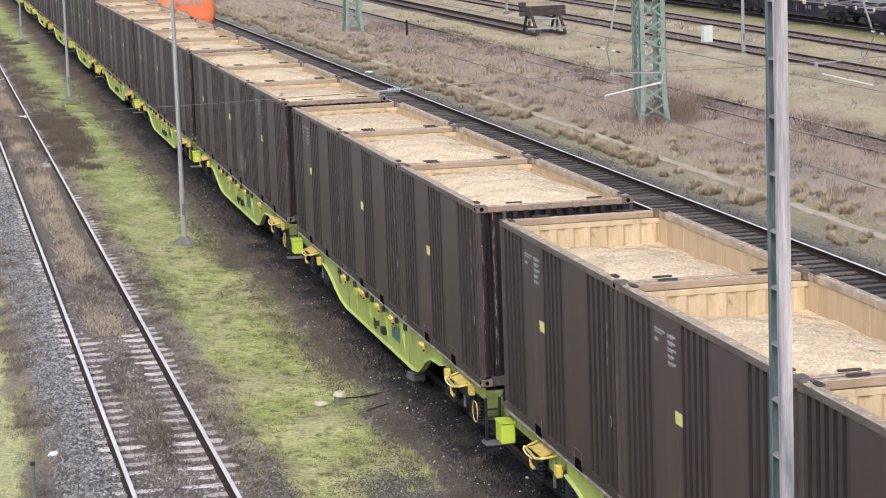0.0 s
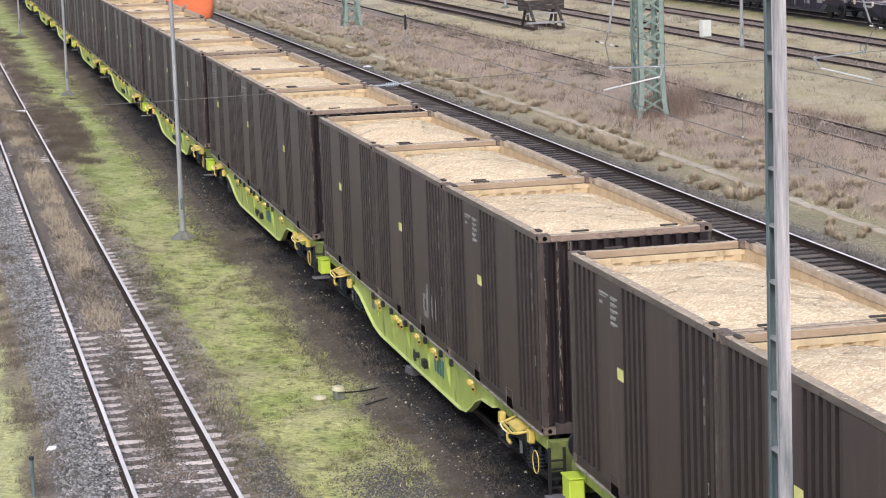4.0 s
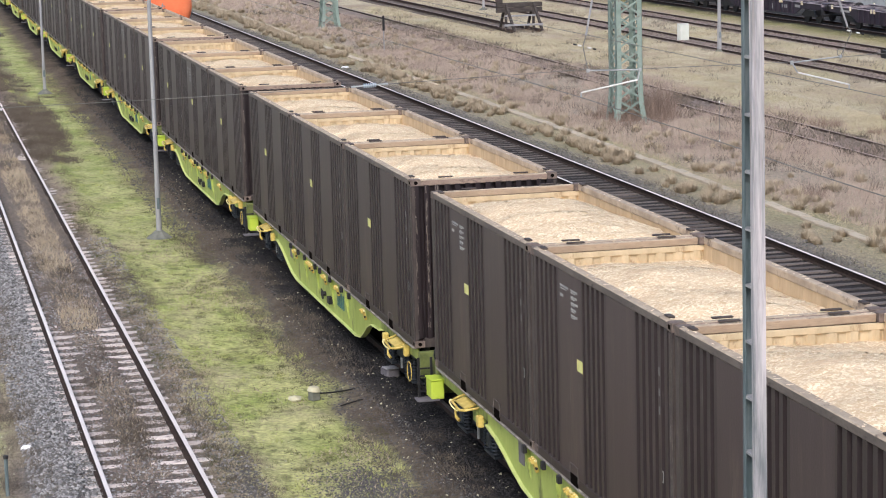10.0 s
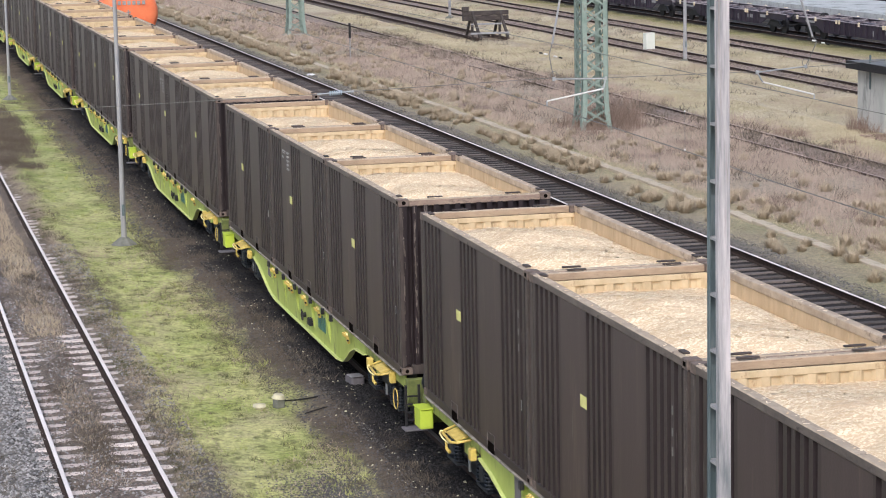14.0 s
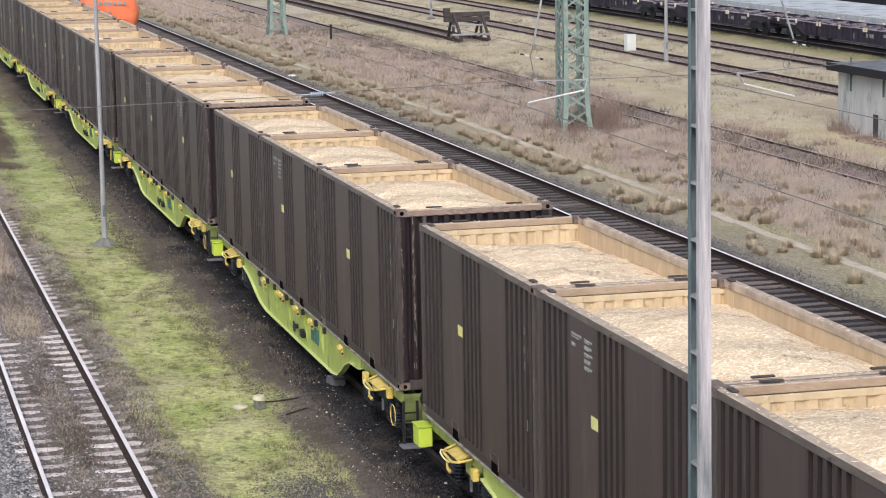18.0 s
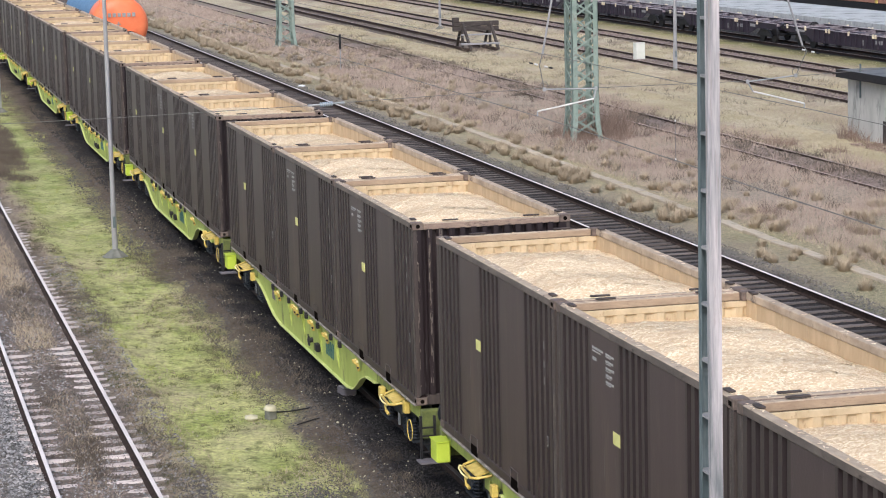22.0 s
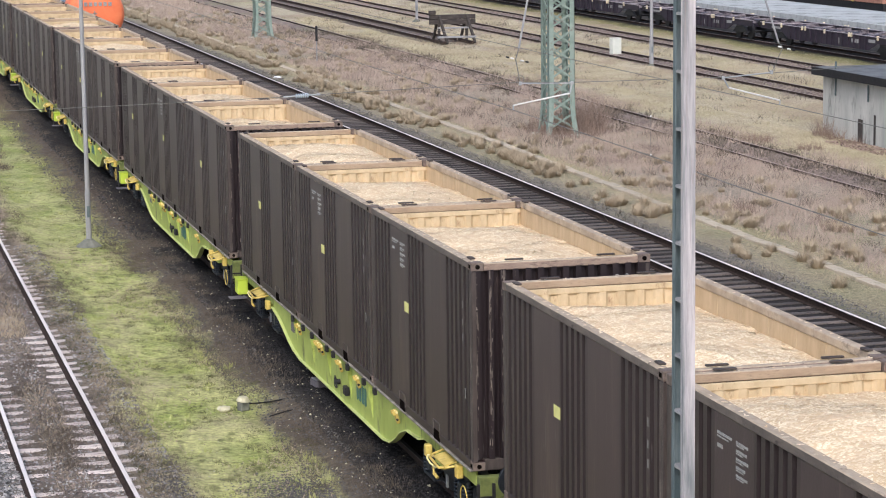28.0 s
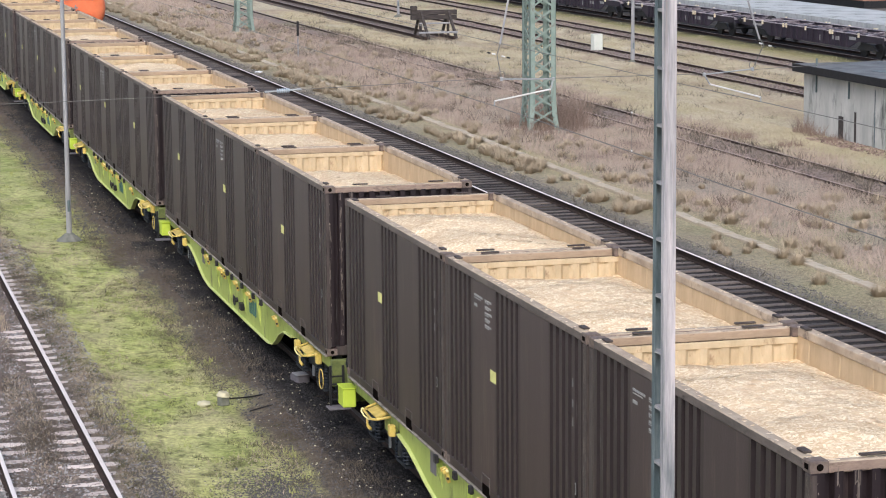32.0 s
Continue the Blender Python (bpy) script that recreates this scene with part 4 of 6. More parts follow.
                for dy in (-0.18, 0.18):
                    part("step_hanger", boxes((bx - s * 0.1 + (dy > 0) * 0.22 - 0.13, bx - s * 0.1 + (dy > 0) * 0.22 - 0.09, e * 9.6 - 0.02, e * 9.6 + 0.02, 0.27, 0.95)), black_steel, st)
                for i in range(4):
                    part("rung", boxes((bx - s * 0.1 - 0.09, bx - s * 0.1 + 0.09, e * 9.6 - 0.015, e * 9.6 + 0.015, 0.36 + i * 0.13, 0.385 + i * 0.13)), black_steel, st)
            hy = 7.05 if e > 0 else -7.75
            # a sloping yellow tread that stands out from the sill, with its grab loop and lugs
            plan = [(0.02, 0.36, 0.935), (0.2, 0.33, 0.88), (0.27, 0.22, 0.865), (0.29, -0.36, 0.85), (0.22, -0.46, 0.86), (0.02, -0.54, 0.905)]
            bm = bmesh.new()
            for p, q in zip(plan, plan[1:]):
                tube(bm, (s * (SILL_X + p[0]), hy + p[1], p[2]), (s * (SILL_X + q[0]), hy + q[1], q[2]), 0.02)
            br = part("brake_bracket", bm, yellow, w, "yellow open step frame of the brake gear")
            cut = [(0.03, 0.93), (0.215, 0.878), (0.21, 0.855), (0.03, 0.905)]
            part("tread", prism(bmesh.new(), [(s * (SILL_X + o), z) for o, z in cut], "y", hy - 0.38, hy + 0.24), yellow, br)
            bm = bmesh.new()
            loop = [(0.2, 0.26, 0.86), (0.27, 0.34, 0.87), (0.3, 0.27, 0.845), (0.3, 0.1, 0.81), (0.25, -0.05, 0.77)]
            for p, q in zip(loop, loop[1:]):
                tube(bm, (s * (SILL_X + p[0]), hy + p[1], p[2]), (s * (SILL_X + q[0]), hy + q[1], q[2]), 0.013)
            part("grab_loop", bm, pale_yellow, br)
            part("lever", tube(tube(bmesh.new(), (s * (SILL_X + 0.25), hy + 0.1, 0.79), (s * (SILL_X + 0.25), hy + 0.06, 0.66), 0.018), (s * (SILL_X + 0.25), hy + 0.06, 0.66), (s * (SILL_X + 0.22), hy - 0.02, 0.61), 0.026), yellow, br)
            if e < 0:
                part("end_lug", boxes((s * (SILL_X + 0.06) - 0.05, s * (SILL_X + 0.06) + 0.05, hy - 0.68, hy - 0.54, 0.74, 0.94), bevel=0.015), yellow, br)
                part("hanging_ring", ring(bmesh.new(), (s * (SILL_X + 0.1), hy - 1.0, 0.55), 0.17, 0.009, "x", 16), yellow, br)
            part("release_tag", boxes((bx - 0.05, bx + 0.05, hy - e * 0.95 - 0.07, hy - e * 0.95 + 0.07, 0.70, 0.88), bevel=0.015), yellow, w)
    # middle beams
    part("centre_sill", boxes((-0.25, 0.25, -9.3, 9.3, 0.55, 0.98), bevel=0.01), black_steel, w)
    for y in (-6.9, -3.4, 0, 3.4, 6.9):
        part("cross_bearer", boxes((-1.19, 1.19, y - 0.15, y + 0.15, 0.6, 1.0)), lime, w)
    part("deck_plate", boxes((-1.18, 1.18, -5.0, 5.0, 0.9, 0.93)), black_steel, w)
    for e in (-1, 1):
        hs = part("headstock", boxes((-1.25, 1.25, e * 9.36 - 0.08, e * 9.36 + 0.08, 0.55, 1.0), bevel=0.01), dull_lime, w, "sooty lime green buffer beam")
        for x in (-0.87, 0.87):
            bm = bmesh.new()
            tube(bm, (x, e * 9.44, 1.02), (x, e * 9.66, 1.02), 0.11, sides=12)
            tube(bm, (x, e * 9.66, 1.02), (x, e * 9.8, 1.02), 0.075, sides=12)
            bf = part("buffer", bm, black_steel, w)
            part("buffer_head", tube(bmesh.new(), (x, e * 9.79, 1.02), (x, e * 9.84, 1.02), 0.23, sides=16), blue_steel, bf)
        part("coupling", boxes((-0.06, 0.06, e * 9.6 - 0.28, e * 9.6 + 0.3, 0.72, 0.84), bevel=0.01), black_steel, hs)
        # bogie
        by = e * 7.1
        bm = bmesh.new()
        for s in (-1, 1):
            prism(bm, [(by - 1.25, 0.42), (by - 0.9, 0.3), (by - 0.45, 0.42), (by + 0.45, 0.42), (by + 0.9, 0.3), (by + 1.25, 0.42), (by + 1.2, 0.6), (by + 0.5, 0.72), (by - 0.5, 0.72), (by - 1.2, 0.6)], "x", s * 1.0 - 0.05, s * 1.0 + 0.05)
        box(bm, -1.0, 1.0, by - 0.2, by + 0.2, 0.42, 0.66)
        bog = part("bogie_frame", bm, blue_steel, w, "oily dark steel bogie")
        for s in (-1, 1):
            for dy in (-0.9, 0.9):
                part("axle_box", boxes((s * 1.08 - 0.09, s * 1.08 + 0.09, by + dy - 0.11, by + dy + 0.11, 0.34, 0.58), bevel=0.02), blue_steel, bog)
                bm = bmesh.new()
                for side in (-0.24, 0.24):
                    for i in range(6):
                        ring(bm, (s * 1.09, by + dy + side, 0.30 + i * 0.055), 0.075, 0.017, "z", 10)
                    tube(bm, (s * 1.09, by + dy + side, 0.26), (s * 1.09, by + dy + side, 0.64), 0.04)
                box(bm, s * 1.09 - 0.06, s * 1.09 + 0.06, by + dy - 0.32, by + dy + 0.32, 0.23, 0.275)
                part("coil_spring", bm, blue_steel, bog)
                part("brake_hanger", boxes((s * 1.02 - 0.015, s * 1.02 + 0.015, by + dy * 0.35 - 0.03, by + dy * 0.35 + 0.03, 0.2, 0.7)), grey_steel, bog)
    return w


def build_wheelset():
    bm = bmesh.new()
    tube(bm, (-1.05, 0, 0), (1.05, 0, 0), 0.08, sides=10)
    for s in (-1, 1):
        tube(bm, (s * 0.69, 0, 0), (s * 0.82, 0, 0), 0.46, sides=28)
        tube(bm, (s * 0.665, 0, 0), (s * 0.695, 0, 0), 0.487, sides=28)
        for i in range(4):
            a = math.pi / 2 * i
            box(bm, s * 0.83 - 0.008, s * 0.83 + 0.008, 0.2 * math.cos(a) - 0.03, 0.2 * math.cos(a) + 0.03, 0.2 * math.sin(a) - 0.03, 0.2 * math.sin(a) + 0.03)
    return mesh_of(bm, "wheelset", blue_steel)


AXLES = (8.0, 6.2, -6.2, -8.0)
loads = [chip_load(11, 0.22, 0.28), chip_load(12, 0.47, 0.2), chip_load(13, 0.29, 0.19), chip_load(14, 0.52, 0.16), chip_load(15, 0.22, 0.14), chip_load(16, 0.35, 0.13)]
master_boxes, text_me = build_container(loads)
master_wagon = build_wagon()
wheel_me = build_wheelset()
for ay in AXLES:
    part("wheelset", wheel_me, None, master_wagon, at=pose(0, ay, 0.46))

# far end of the containers on the nearest whole wagon, at the start
FIRST_END = 34.33
FIRST, LAST = -1, 17
FILL = ((1, 1, 1), (4, 0, 0), (0, 0, 4), (0, 2, 2), (2, 2, 2), (5, 2, 2), (2, 2, 2), (5, 2, 2), (2, 5, 5), (5, 5, 1), (5, 2, 5), (5, 5, 2), (2, 5, 5), (5, 5, 5), (5, 2, 5), (5, 5, 5), (5, 5, 2), (5, 5, 5), (0, 4, 2))
# which containers of each wagon, from the far end, bear rows of lettering
MARKED = {0: (1, 1, 0), 1: (1, 0, 0), 2: (0, 0, 1), 3: (1, 1, 0), 4: (0, 0, 0), 5: (0, 1, 0), 6: (0, 1, 0), 7: (0, 1, 1), 8: (0, 1, 1)}
RAKE = []  # moving things and where they stand at the start
for k in range(FIRST, LAST + 1):
    end = FIRST_END + PITCH * k
    mid = end - HALF_WAGON + 0.005
    m = pose(TRACK_B, mid, 0)
    wagon = master_wagon if k == FIRST else copy_thing(master_wagon, m)
    wagon.matrix_basis = m
    RAKE.append((wagon, m))
    for j in range(3):
        which = FILL[k % len(FILL)][j]
        m = pose(TRACK_B, end - BOX_LEN / 2 - j * BOX_STEP, FLOOR_Z)
        c = copy_thing(master_boxes[which], m)
        if MARKED.get(k, (0, 1, 0))[j]:
            part("marking", text_me, None, c, "rows of small white lettering", at=pose(-BOX_HALF - 0.001, BOX_LEN / 2 - 1.82, 2.42))["kind"] = "stuff"
        RAKE.append((c, m))
# a white scrawl low on one container's side, as plain strokes
k2 = RAKE[4 * (2 - FIRST) + 2][0]
for y0, y1, z0, z1 in ((-1.5, -1.38, 0.35, 0.95), (-1.38, -1.12, 0.35, 0.45), (-1.2, -1.1, 0.45, 0.68), (-1.38, -1.12, 0.66, 0.74), (-1.85, -1.78, 0.4, 0.8), (-2.15, -2.08, 0.42, 0.78)):
    part("painted_stroke", boxes((-BOX_HALF - 0.005, -BOX_HALF - 0.001, y0, y1, z0, z1)), faint_mark, k2)
for c in master_boxes:
    for o in c.children_recursive:
        bpy.data.objects.remove(o)
    bpy.data.objects.remove(c)


# ---- masts, wires and other things along the tracks ----
dark_concrete = material("mossy_dark_concrete", (0.11, 0.115, 0.10), (0.22, 0.22, 0.19), 0.9, 0.0, 4, 0.3)


def twin_channel_mast(x, y):
    """A tapered mast of two steel channels joined by battens; its open side faces the siding."""
    t = tagged(new("catenary_mast"), "tall tapered steel mast with battens and peeling pale paint", "mast", "masts beside the siding")
    t.matrix_basis = pose(x, y, 0)
    top = 11.5

    def half(z):
        return 0.155 - 0.0052 * (z + 0.2)

    for s in (-1, 1):
        bm = bmesh.new()
        u = ((-0.05, 0.0), (0.052, 0.0), (0.052, 0.055), (0.042, 0.055), (0.042, 0.01), (-0.04, 0.01), (-0.04, 0.055), (-0.05, 0.055))
        a, b = [[bm.verts.new((px, s * (half(z) - d), z)) for px, d in u] for z in (-0.25, top)]
        bm.faces.new(a)
        bm.faces.new(b[::-1])
        for i in range(8):
            bm.faces.new((a[i], b[i], b[(i + 1) % 8], a[(i + 1) % 8]))
        bmesh.ops.recalc_face_normals(bm, faces=bm.faces[:])
        part("channel", bm, mast_pink if s < 0 else mast_grey, t, "peeled pale steel channel" if s < 0 else "blue-grey steel channel")
    z = 0.3
    while z < top - 0.2:
        h = half(z)
        part("batten", boxes((-0.046, 0.048, -h + 0.012, h - 0.012, z, z + 0.02)), pole_grey, t)
        z += 0.452
    part("foundation", boxes((-0.35, 0.35, -0.4, 0.4, -0.5, -0.1), bevel=0.03), concrete, t)
    return t


def lamp_pole(x, y, high=10.5, r=0.062):
    t = tagged(new("lamp_post"), "slender grey steel post on a concrete foot", "post", "slender posts beside the siding")
    t.matrix_basis = pose(x, y, -0.2)
    bm = tube(bmesh.new(), (0, 0, 0.1), (0, 0, high), r * 1.05, r * 0.72, 12)
    tube(bm, (0, 0, 0.12), (0, 0, 1.4), r * 1.22, r * 1.15, 12)
    part("shaft", bm, pole_grey, t)
    part("door_flap", boxes((-0.035, 0.035, -r * 1.26, -r * 1.1, 0.75, 1.05), bevel=0.004), mast_grey, t)
    bm = bmesh.new()
    bmesh.ops.create_cone(bm, cap_ends=True, segments=8, radius1=0.36, radius2=0.1, depth=0.2, matrix=pose(0, 0, 0.08, 0, 0, 22))
    part("concrete_foot", bm, dark_concrete, t)
    return t


twin_channel_mast(6.49, 17.4)
twin_channel_mast(-4.45, 33.5)
twin_channel_mast(17.15, 33.5)
lamp_pole(6.52, 61.9)
lamp_pole(6.52, 108.0)
lamp_pole(6.5, 154.0)
lamp_pole(40.75, 114.0, 9.5, 0.09)
lamp_pole(39.9, 159.7, 9.5, 0.08)


def lattice_mast(x, y, high=11.0, half=0.5):
    t = tagged(new("lattice_mast"), "green painted lattice steel mast with flaking paint", "mast", "lattice masts")
    t.matrix_basis = pose(x, y, -0.2)

    def h(z):
        return half + 0.13 * max(0.0, 1 - z / 1.5) ** 2

    for sx in (-1, 1):
        for sy in (-1, 1):
            bm = bmesh.new()
            zs = (0.0, 0.35, 0.7, 1.05, 1.5, high)
            for z0, z1 in zip(zs, zs[1:]):
                a, b = Vector((sx * h(z0), sy * h(z0), z0)), Vector((sx * h(z1), sy * h(z1), z1))
                for dx, dy in ((0.19, 0.016), (0.016, 0.19)):
                    vs = []
                    for p in (a, b):
                        vs.append([bm.verts.new(p + Vector((-sx * u, -sy * v, 0))) for u, v in ((0, 0), (dx, 0), (dx, dy), (0, dy))])
                    lo, up = vs
                    for i in range(4):
                        bm.faces.new((lo[i], lo[(i + 1) % 4], up[(i + 1) % 4], up[i]))
            bmesh.ops.recalc_face_normals(bm, faces=bm.faces[:])
            part("corner_leg", bm, mast_green, t)
    step, z, k = 0.62, 0.25, 0
    while z + step < high:
        a, b = h(z) - 0.02, h(z + step) - 0.02
        s = 1 if k % 2 else -1
        for p, q in (((-s * a, -a, z), (s * b, -b, z + step)), ((-s * a, a, z), (s * b, b, z + step)),
                     ((-a, -s * a, z), (-b, s * b, z + step)), ((a, -s * a, z), (b, s * b, z + step)),
                     ((s * a, -a + 0.02, z), (-s * b, -b + 0.02, z + step)), ((-a + 0.02, s * a, z), (-b + 0.02, -s * b, z + step)),
                     ((s * a, a - 0.02, z), (-s * b, b - 0.02, z + step)), ((a - 0.02, s * a, z), (b - 0.02, -s * b, z + step))):
            m = look(p, q)
            bm = boxes((-0.008, 0.008, -0.035, 0.035, -(Vector(q) - Vector(p)).length, 0))
            bmesh.ops.transform(bm, matrix=m, verts=bm.verts[:])
            part("brace", bm, mast_green, t)
        z += step
        k += 1
    part("foundation", boxes((-0.8, 0.8, -0.8, 0.8, -0.3, 0.06), bevel=0.04), concrete, t)
    return t


lattice_mast(26.35, 84.0)
lattice_mast(26.65, 146.5)


# ---- overhead line: two wires over the tracks, the cross wire and its registration arms ----
SPAN_Y = 33.5


def wire(name, points, r, label):
    t = tagged(new(name), label, "overhead wire", "overhead wires")
    bm = bmesh.new()
    for a, b in zip(points, points[1:]):
        tube(bm, a, b, r, sides=6)
    part("wire", bm, wire_mat, t)
    return t


wire("contact_wire", [(9.2, 12, 5.78), (9.55, 24, 5.73), (9.68, 27.1, 5.725), (9.82, SPAN_Y, 5.72), (9.62, 75, 5.74)], 0.006, "dark contact wire above the rails")
wire("contact_wire", [(13.6, 12, 5.72), (14.04, SPAN_Y, 5.65), (13.9, 75, 5.7)], 0.006, "dark contact wire above the rails")
wire("head_span_wire", [(-4.4, SPAN_Y, 8.2), (6.0, SPAN_Y, 7.8), (17.1, SPAN_Y, 8.2)], 0.008, "dark head span wire that carries the arms")
wire("cross_wire", [(-4.4, SPAN_Y, 5.93), (3.58, SPAN_Y, 5.98), (6.4, SPAN_Y, 6.03)], 0.0045, "dark cross wire spanning the tracks")
wire("cross_wire", [(6.9, SPAN_Y, 6.05), (9.9, SPAN_Y, 6.13), (10.75, SPAN_Y, 6.1), (13.1, SPAN_Y, 6.1), (13.9, SPAN_Y, 6.14), (17.1, SPAN_Y, 6.27)], 0.0045, "dark cross wire spanning the tracks")
d = wire("dropper", [(9.68, 27.1, 5.72), (9.68, 27.1, 6.22)], 0.003, "thin dropper wire above the contact wire")
for z in (5.74, 6.21):
    part("clamp", boxes((9.672, 9.688, 27.092, 27.108, z - 0.01, z + 0.01), bevel=0.003), white_tube, d)


def insulator(x0, x1, z0, z1, y=SPAN_Y):
    t = tagged(new("insulator"), "pale blue ribbed rod insulator in the cross wire", "insulator")
    bm = tube(bmesh.new(), (x0, y, z0), (x1, y, z1), 0.012)
    part("rod", bm, grey_steel, t)
    for i in range(6):
        u = 0.35 + 0.3 * i / 5
        p = Vector((x0 + (x1 - x0) * u, y, z0 + (z1 - z0) * u))
        d = Vector((x1 - x0, 0, z1 - z0)).normalized() * 0.008
        part("shed", tube(bmesh.new(), p - d, p + d, 0.033, sides=12), pale_blue, t)
    for u in (0.06, 0.94):
        p = Vector((x0 + (x1 - x0) * u, y, z0 + (z1 - z0) * u))
        part("clamp", boxes((p.x - 0.03, p.x + 0.03, p.y - 0.014, p.y + 0.014, p.z - 0.014, p.z + 0.014), bevel=0.004), grey_steel, t)
    return t


pale_blue = material("pale_blue_glaze", (0.35, 0.42, 0.50), (0.45, 0.52, 0.60), 0.25)
insulator(6.38, 6.92, 6.03, 6.052)


def registration(tube_top, tube_end, node, arm_a, arm_b, rod_a, rod_b, label):
    """The hanging tube, the level arm and the white steady arm that hold one contact wire."""
    t = tagged(new("registration_arm"), label, "catenary arm", "arms that hold the contact wires")
    v = lambda p: (p[0], SPAN_Y, p[1])  # noqa: E731
    part("hanger_tube", tube(bmesh.new(), v(tube_top), v(tube_end), 0.016), pole_grey, t)
    bm = bmesh.new()
    tube(bm, v(tube_end), v(node), 0.008)
    tube(bm, v(node), v(arm_a if abs(arm_a[0] - node[0]) < abs(arm_b[0] - node[0]) else arm_b), 0.007)
    part("dropper_link", bm, wire_mat, t)
    for i in (-2, -1, 1, 2):
        bm = tube(bmesh.new(), (node[0] + 0.075 * i, SPAN_Y, node[1] - 0.02 * i), (node[0] + 0.075 * i + 0.05, SPAN_Y, node[1] - 0.02 * i - 0.012), 0.012, sides=8)
        part("insulator_bell", bm, white_tube if i % 2 else black_steel, t)
    part("level_arm", tube(bmesh.new(), v(arm_a), v(arm_b), 0.011), grey_steel, t)
    part("steady_arm", tube(bmesh.new(), v(rod_a), v(rod_b), 0.012), white_tube, t, "white steady arm")
    for p in (arm_a, arm_b):
        part("clamp", boxes((p[0] - 0.022, p[0] + 0.022, SPAN_Y - 0.02, SPAN_Y + 0.02, p[1] - 0.028, p[1] + 0.028), bevel=0.006), grey_steel, t)
    near_node = min((arm_a, arm_b), key=lambda q: abs(q[0] - node[0]))
    free = max((rod_a, rod_b), key=lambda q: min(abs(q[0] - arm_a[0]), abs(q[0] - arm_b[0])) if q[1] < 5.85 else -1)
    part("wire_clip", tube(bmesh.new(), v(free), (free[0], SPAN_Y, free[1] - 0.07), 0.012), grey_steel, t)
    part("jumper_loop", ring(bmesh.new(), (near_node[0], SPAN_Y, near_node[1] + 0.06), 0.055, 0.005, "y", 14), wire_mat, t)
    a, b = min(((p, q) for p in (arm_a, arm_b) for q in (rod_a, rod_b)), key=lambda h: abs(h[0][0] - h[1][0]) - h[1][1])
    part("drop_bracket", tube(bmesh.new(), v(a), v(b), 0.012), grey_steel, t)
    return t


registration((10.16, 7.9), (9.91, 6.63), (9.86, 6.47), (9.93, 6.11), (10.73, 6.09), (9.82, 5.79), (10.69, 5.94), "white steady arm and grey tube holding a contact wire")
registration((13.55, 7.95), (14.01, 6.6), (14.08, 6.52), (13.12, 6.09), (13.9, 6.15), (14.04, 5.72), (13.21, 5.94), "white steady arm and grey tube beside the hut view")


# ---- tank wagon ----
def tank_wagon():
    t = tagged(new("tank_wagon"), "parked tank wagon with orange end and blue ribbed cladding", "tank wagon")
    t.matrix_basis = pose(13.75, 123.0, 0)
    R, zc, long = 1.49, 2.72, 14.5
    bm = bmesh.new()
    rings = []
    for k, (y, r) in enumerate(((0.0, 0.02), (0.02, 0.5), (0.07, 0.95), (0.16, 1.25), (0.3, 1.42), (0.5, R), (2.2, R))):
        rings.append([bm.verts.new((r * math.cos(2 * math.pi * i / 40), y, zc + r * math.sin(2 * math.pi * i / 40))) for i in range(40)])
    for a, b in zip(rings, rings[1:]):
        for i in range(40):
            bm.faces.new((a[i], a[(i + 1) % 40], b[(i + 1) % 40], b[i])).smooth = True
    bmesh.ops.recalc_face_normals(bm, faces=bm.faces[:])
    end = part("tank_end", bm, orange_paint, t, "orange domed tank end")
    bm = bmesh.new()
    rings = []
    y, k = 2.2, 0
    while y < long:
        for dy, r in ((0.0, R + 0.005), (0.1, R + 0.045), (0.22, R + 0.045), (0.32, R + 0.005)):
            rings.append([bm.verts.new((r * math.cos(2 * math.pi * i / 40), y + dy, zc + r * math.sin(2 * math.pi * i / 40))) for i in range(40)])
        y += 0.42
    for a, b in zip(rings, rings[1:]):
        for i in range(40):
            bm.faces.new((a[i], a[(i + 1) % 40], b[(i + 1) % 40], b[i])).smooth = True
    bmesh.ops.recalc_face_normals(bm, faces=bm.faces[:])
    part("tank_cladding", bm, blue_paint, t, "blue ribbed cladding")
    # the firm's name and a small sign as plain pale bars
    for i in range(7):
        part("emblem_bar", boxes((-0.88 + i * 0.25, -0.72 + i * 0.25, -0.03, 0.2, zc + 0.42, zc + 0.62)), marking, end)
    part("emblem_bar", boxes((-0.2, 0.0, -0.02, 0.12, zc + 0.02, zc + 0.07), (-0.13, -0.07, -0.02, 0.12, zc - 0.07, zc + 0.17)), marking, end)
    part("hatch_frame", boxes((0.3, 0.75, -0.04, 0.25, zc - 0.95, zc - 0.93), (0.3, 0.32, -0.04, 0.25, zc - 0.95, zc - 0.3), (0.73, 0.75, -0.04, 0.25, zc - 0.95, zc - 0.3), (0.3, 0.75, -0.04, 0.25, zc - 0.32, zc - 0.3)), orange_paint, end)
    part("underframe", boxes((-1.2, 1.2, -0.6, long + 1, 0.95, 1.2), bevel=0.02), black_steel, t)
    for y in (1.2, 3.0, long - 3.0, long - 1.2):
        bm = tube(bmesh.new(), (-0.82, y, 0.46), (-0.69, y, 0.46), 0.46, sides=20)
        tube(bm, (0.69, y, 0.46), (0.82, y, 0.46), 0.46, sides=20)
        tube(bm, (-1, y, 0.46), (1, y, 0.46), 0.07)
        part("wheelset", bm, blue_steel, t)
    for x in (-0.87, 0.87):
        bm = tube(bmesh.new(), (x, -1.15, 1.04), (x, -0.6, 1.04), 0.1)
        tube(bm, (x, -1.2, 1.04), (x, -1.15, 1.04), 0.22, sides=14)
        part("buffer", bm, black_steel, t)
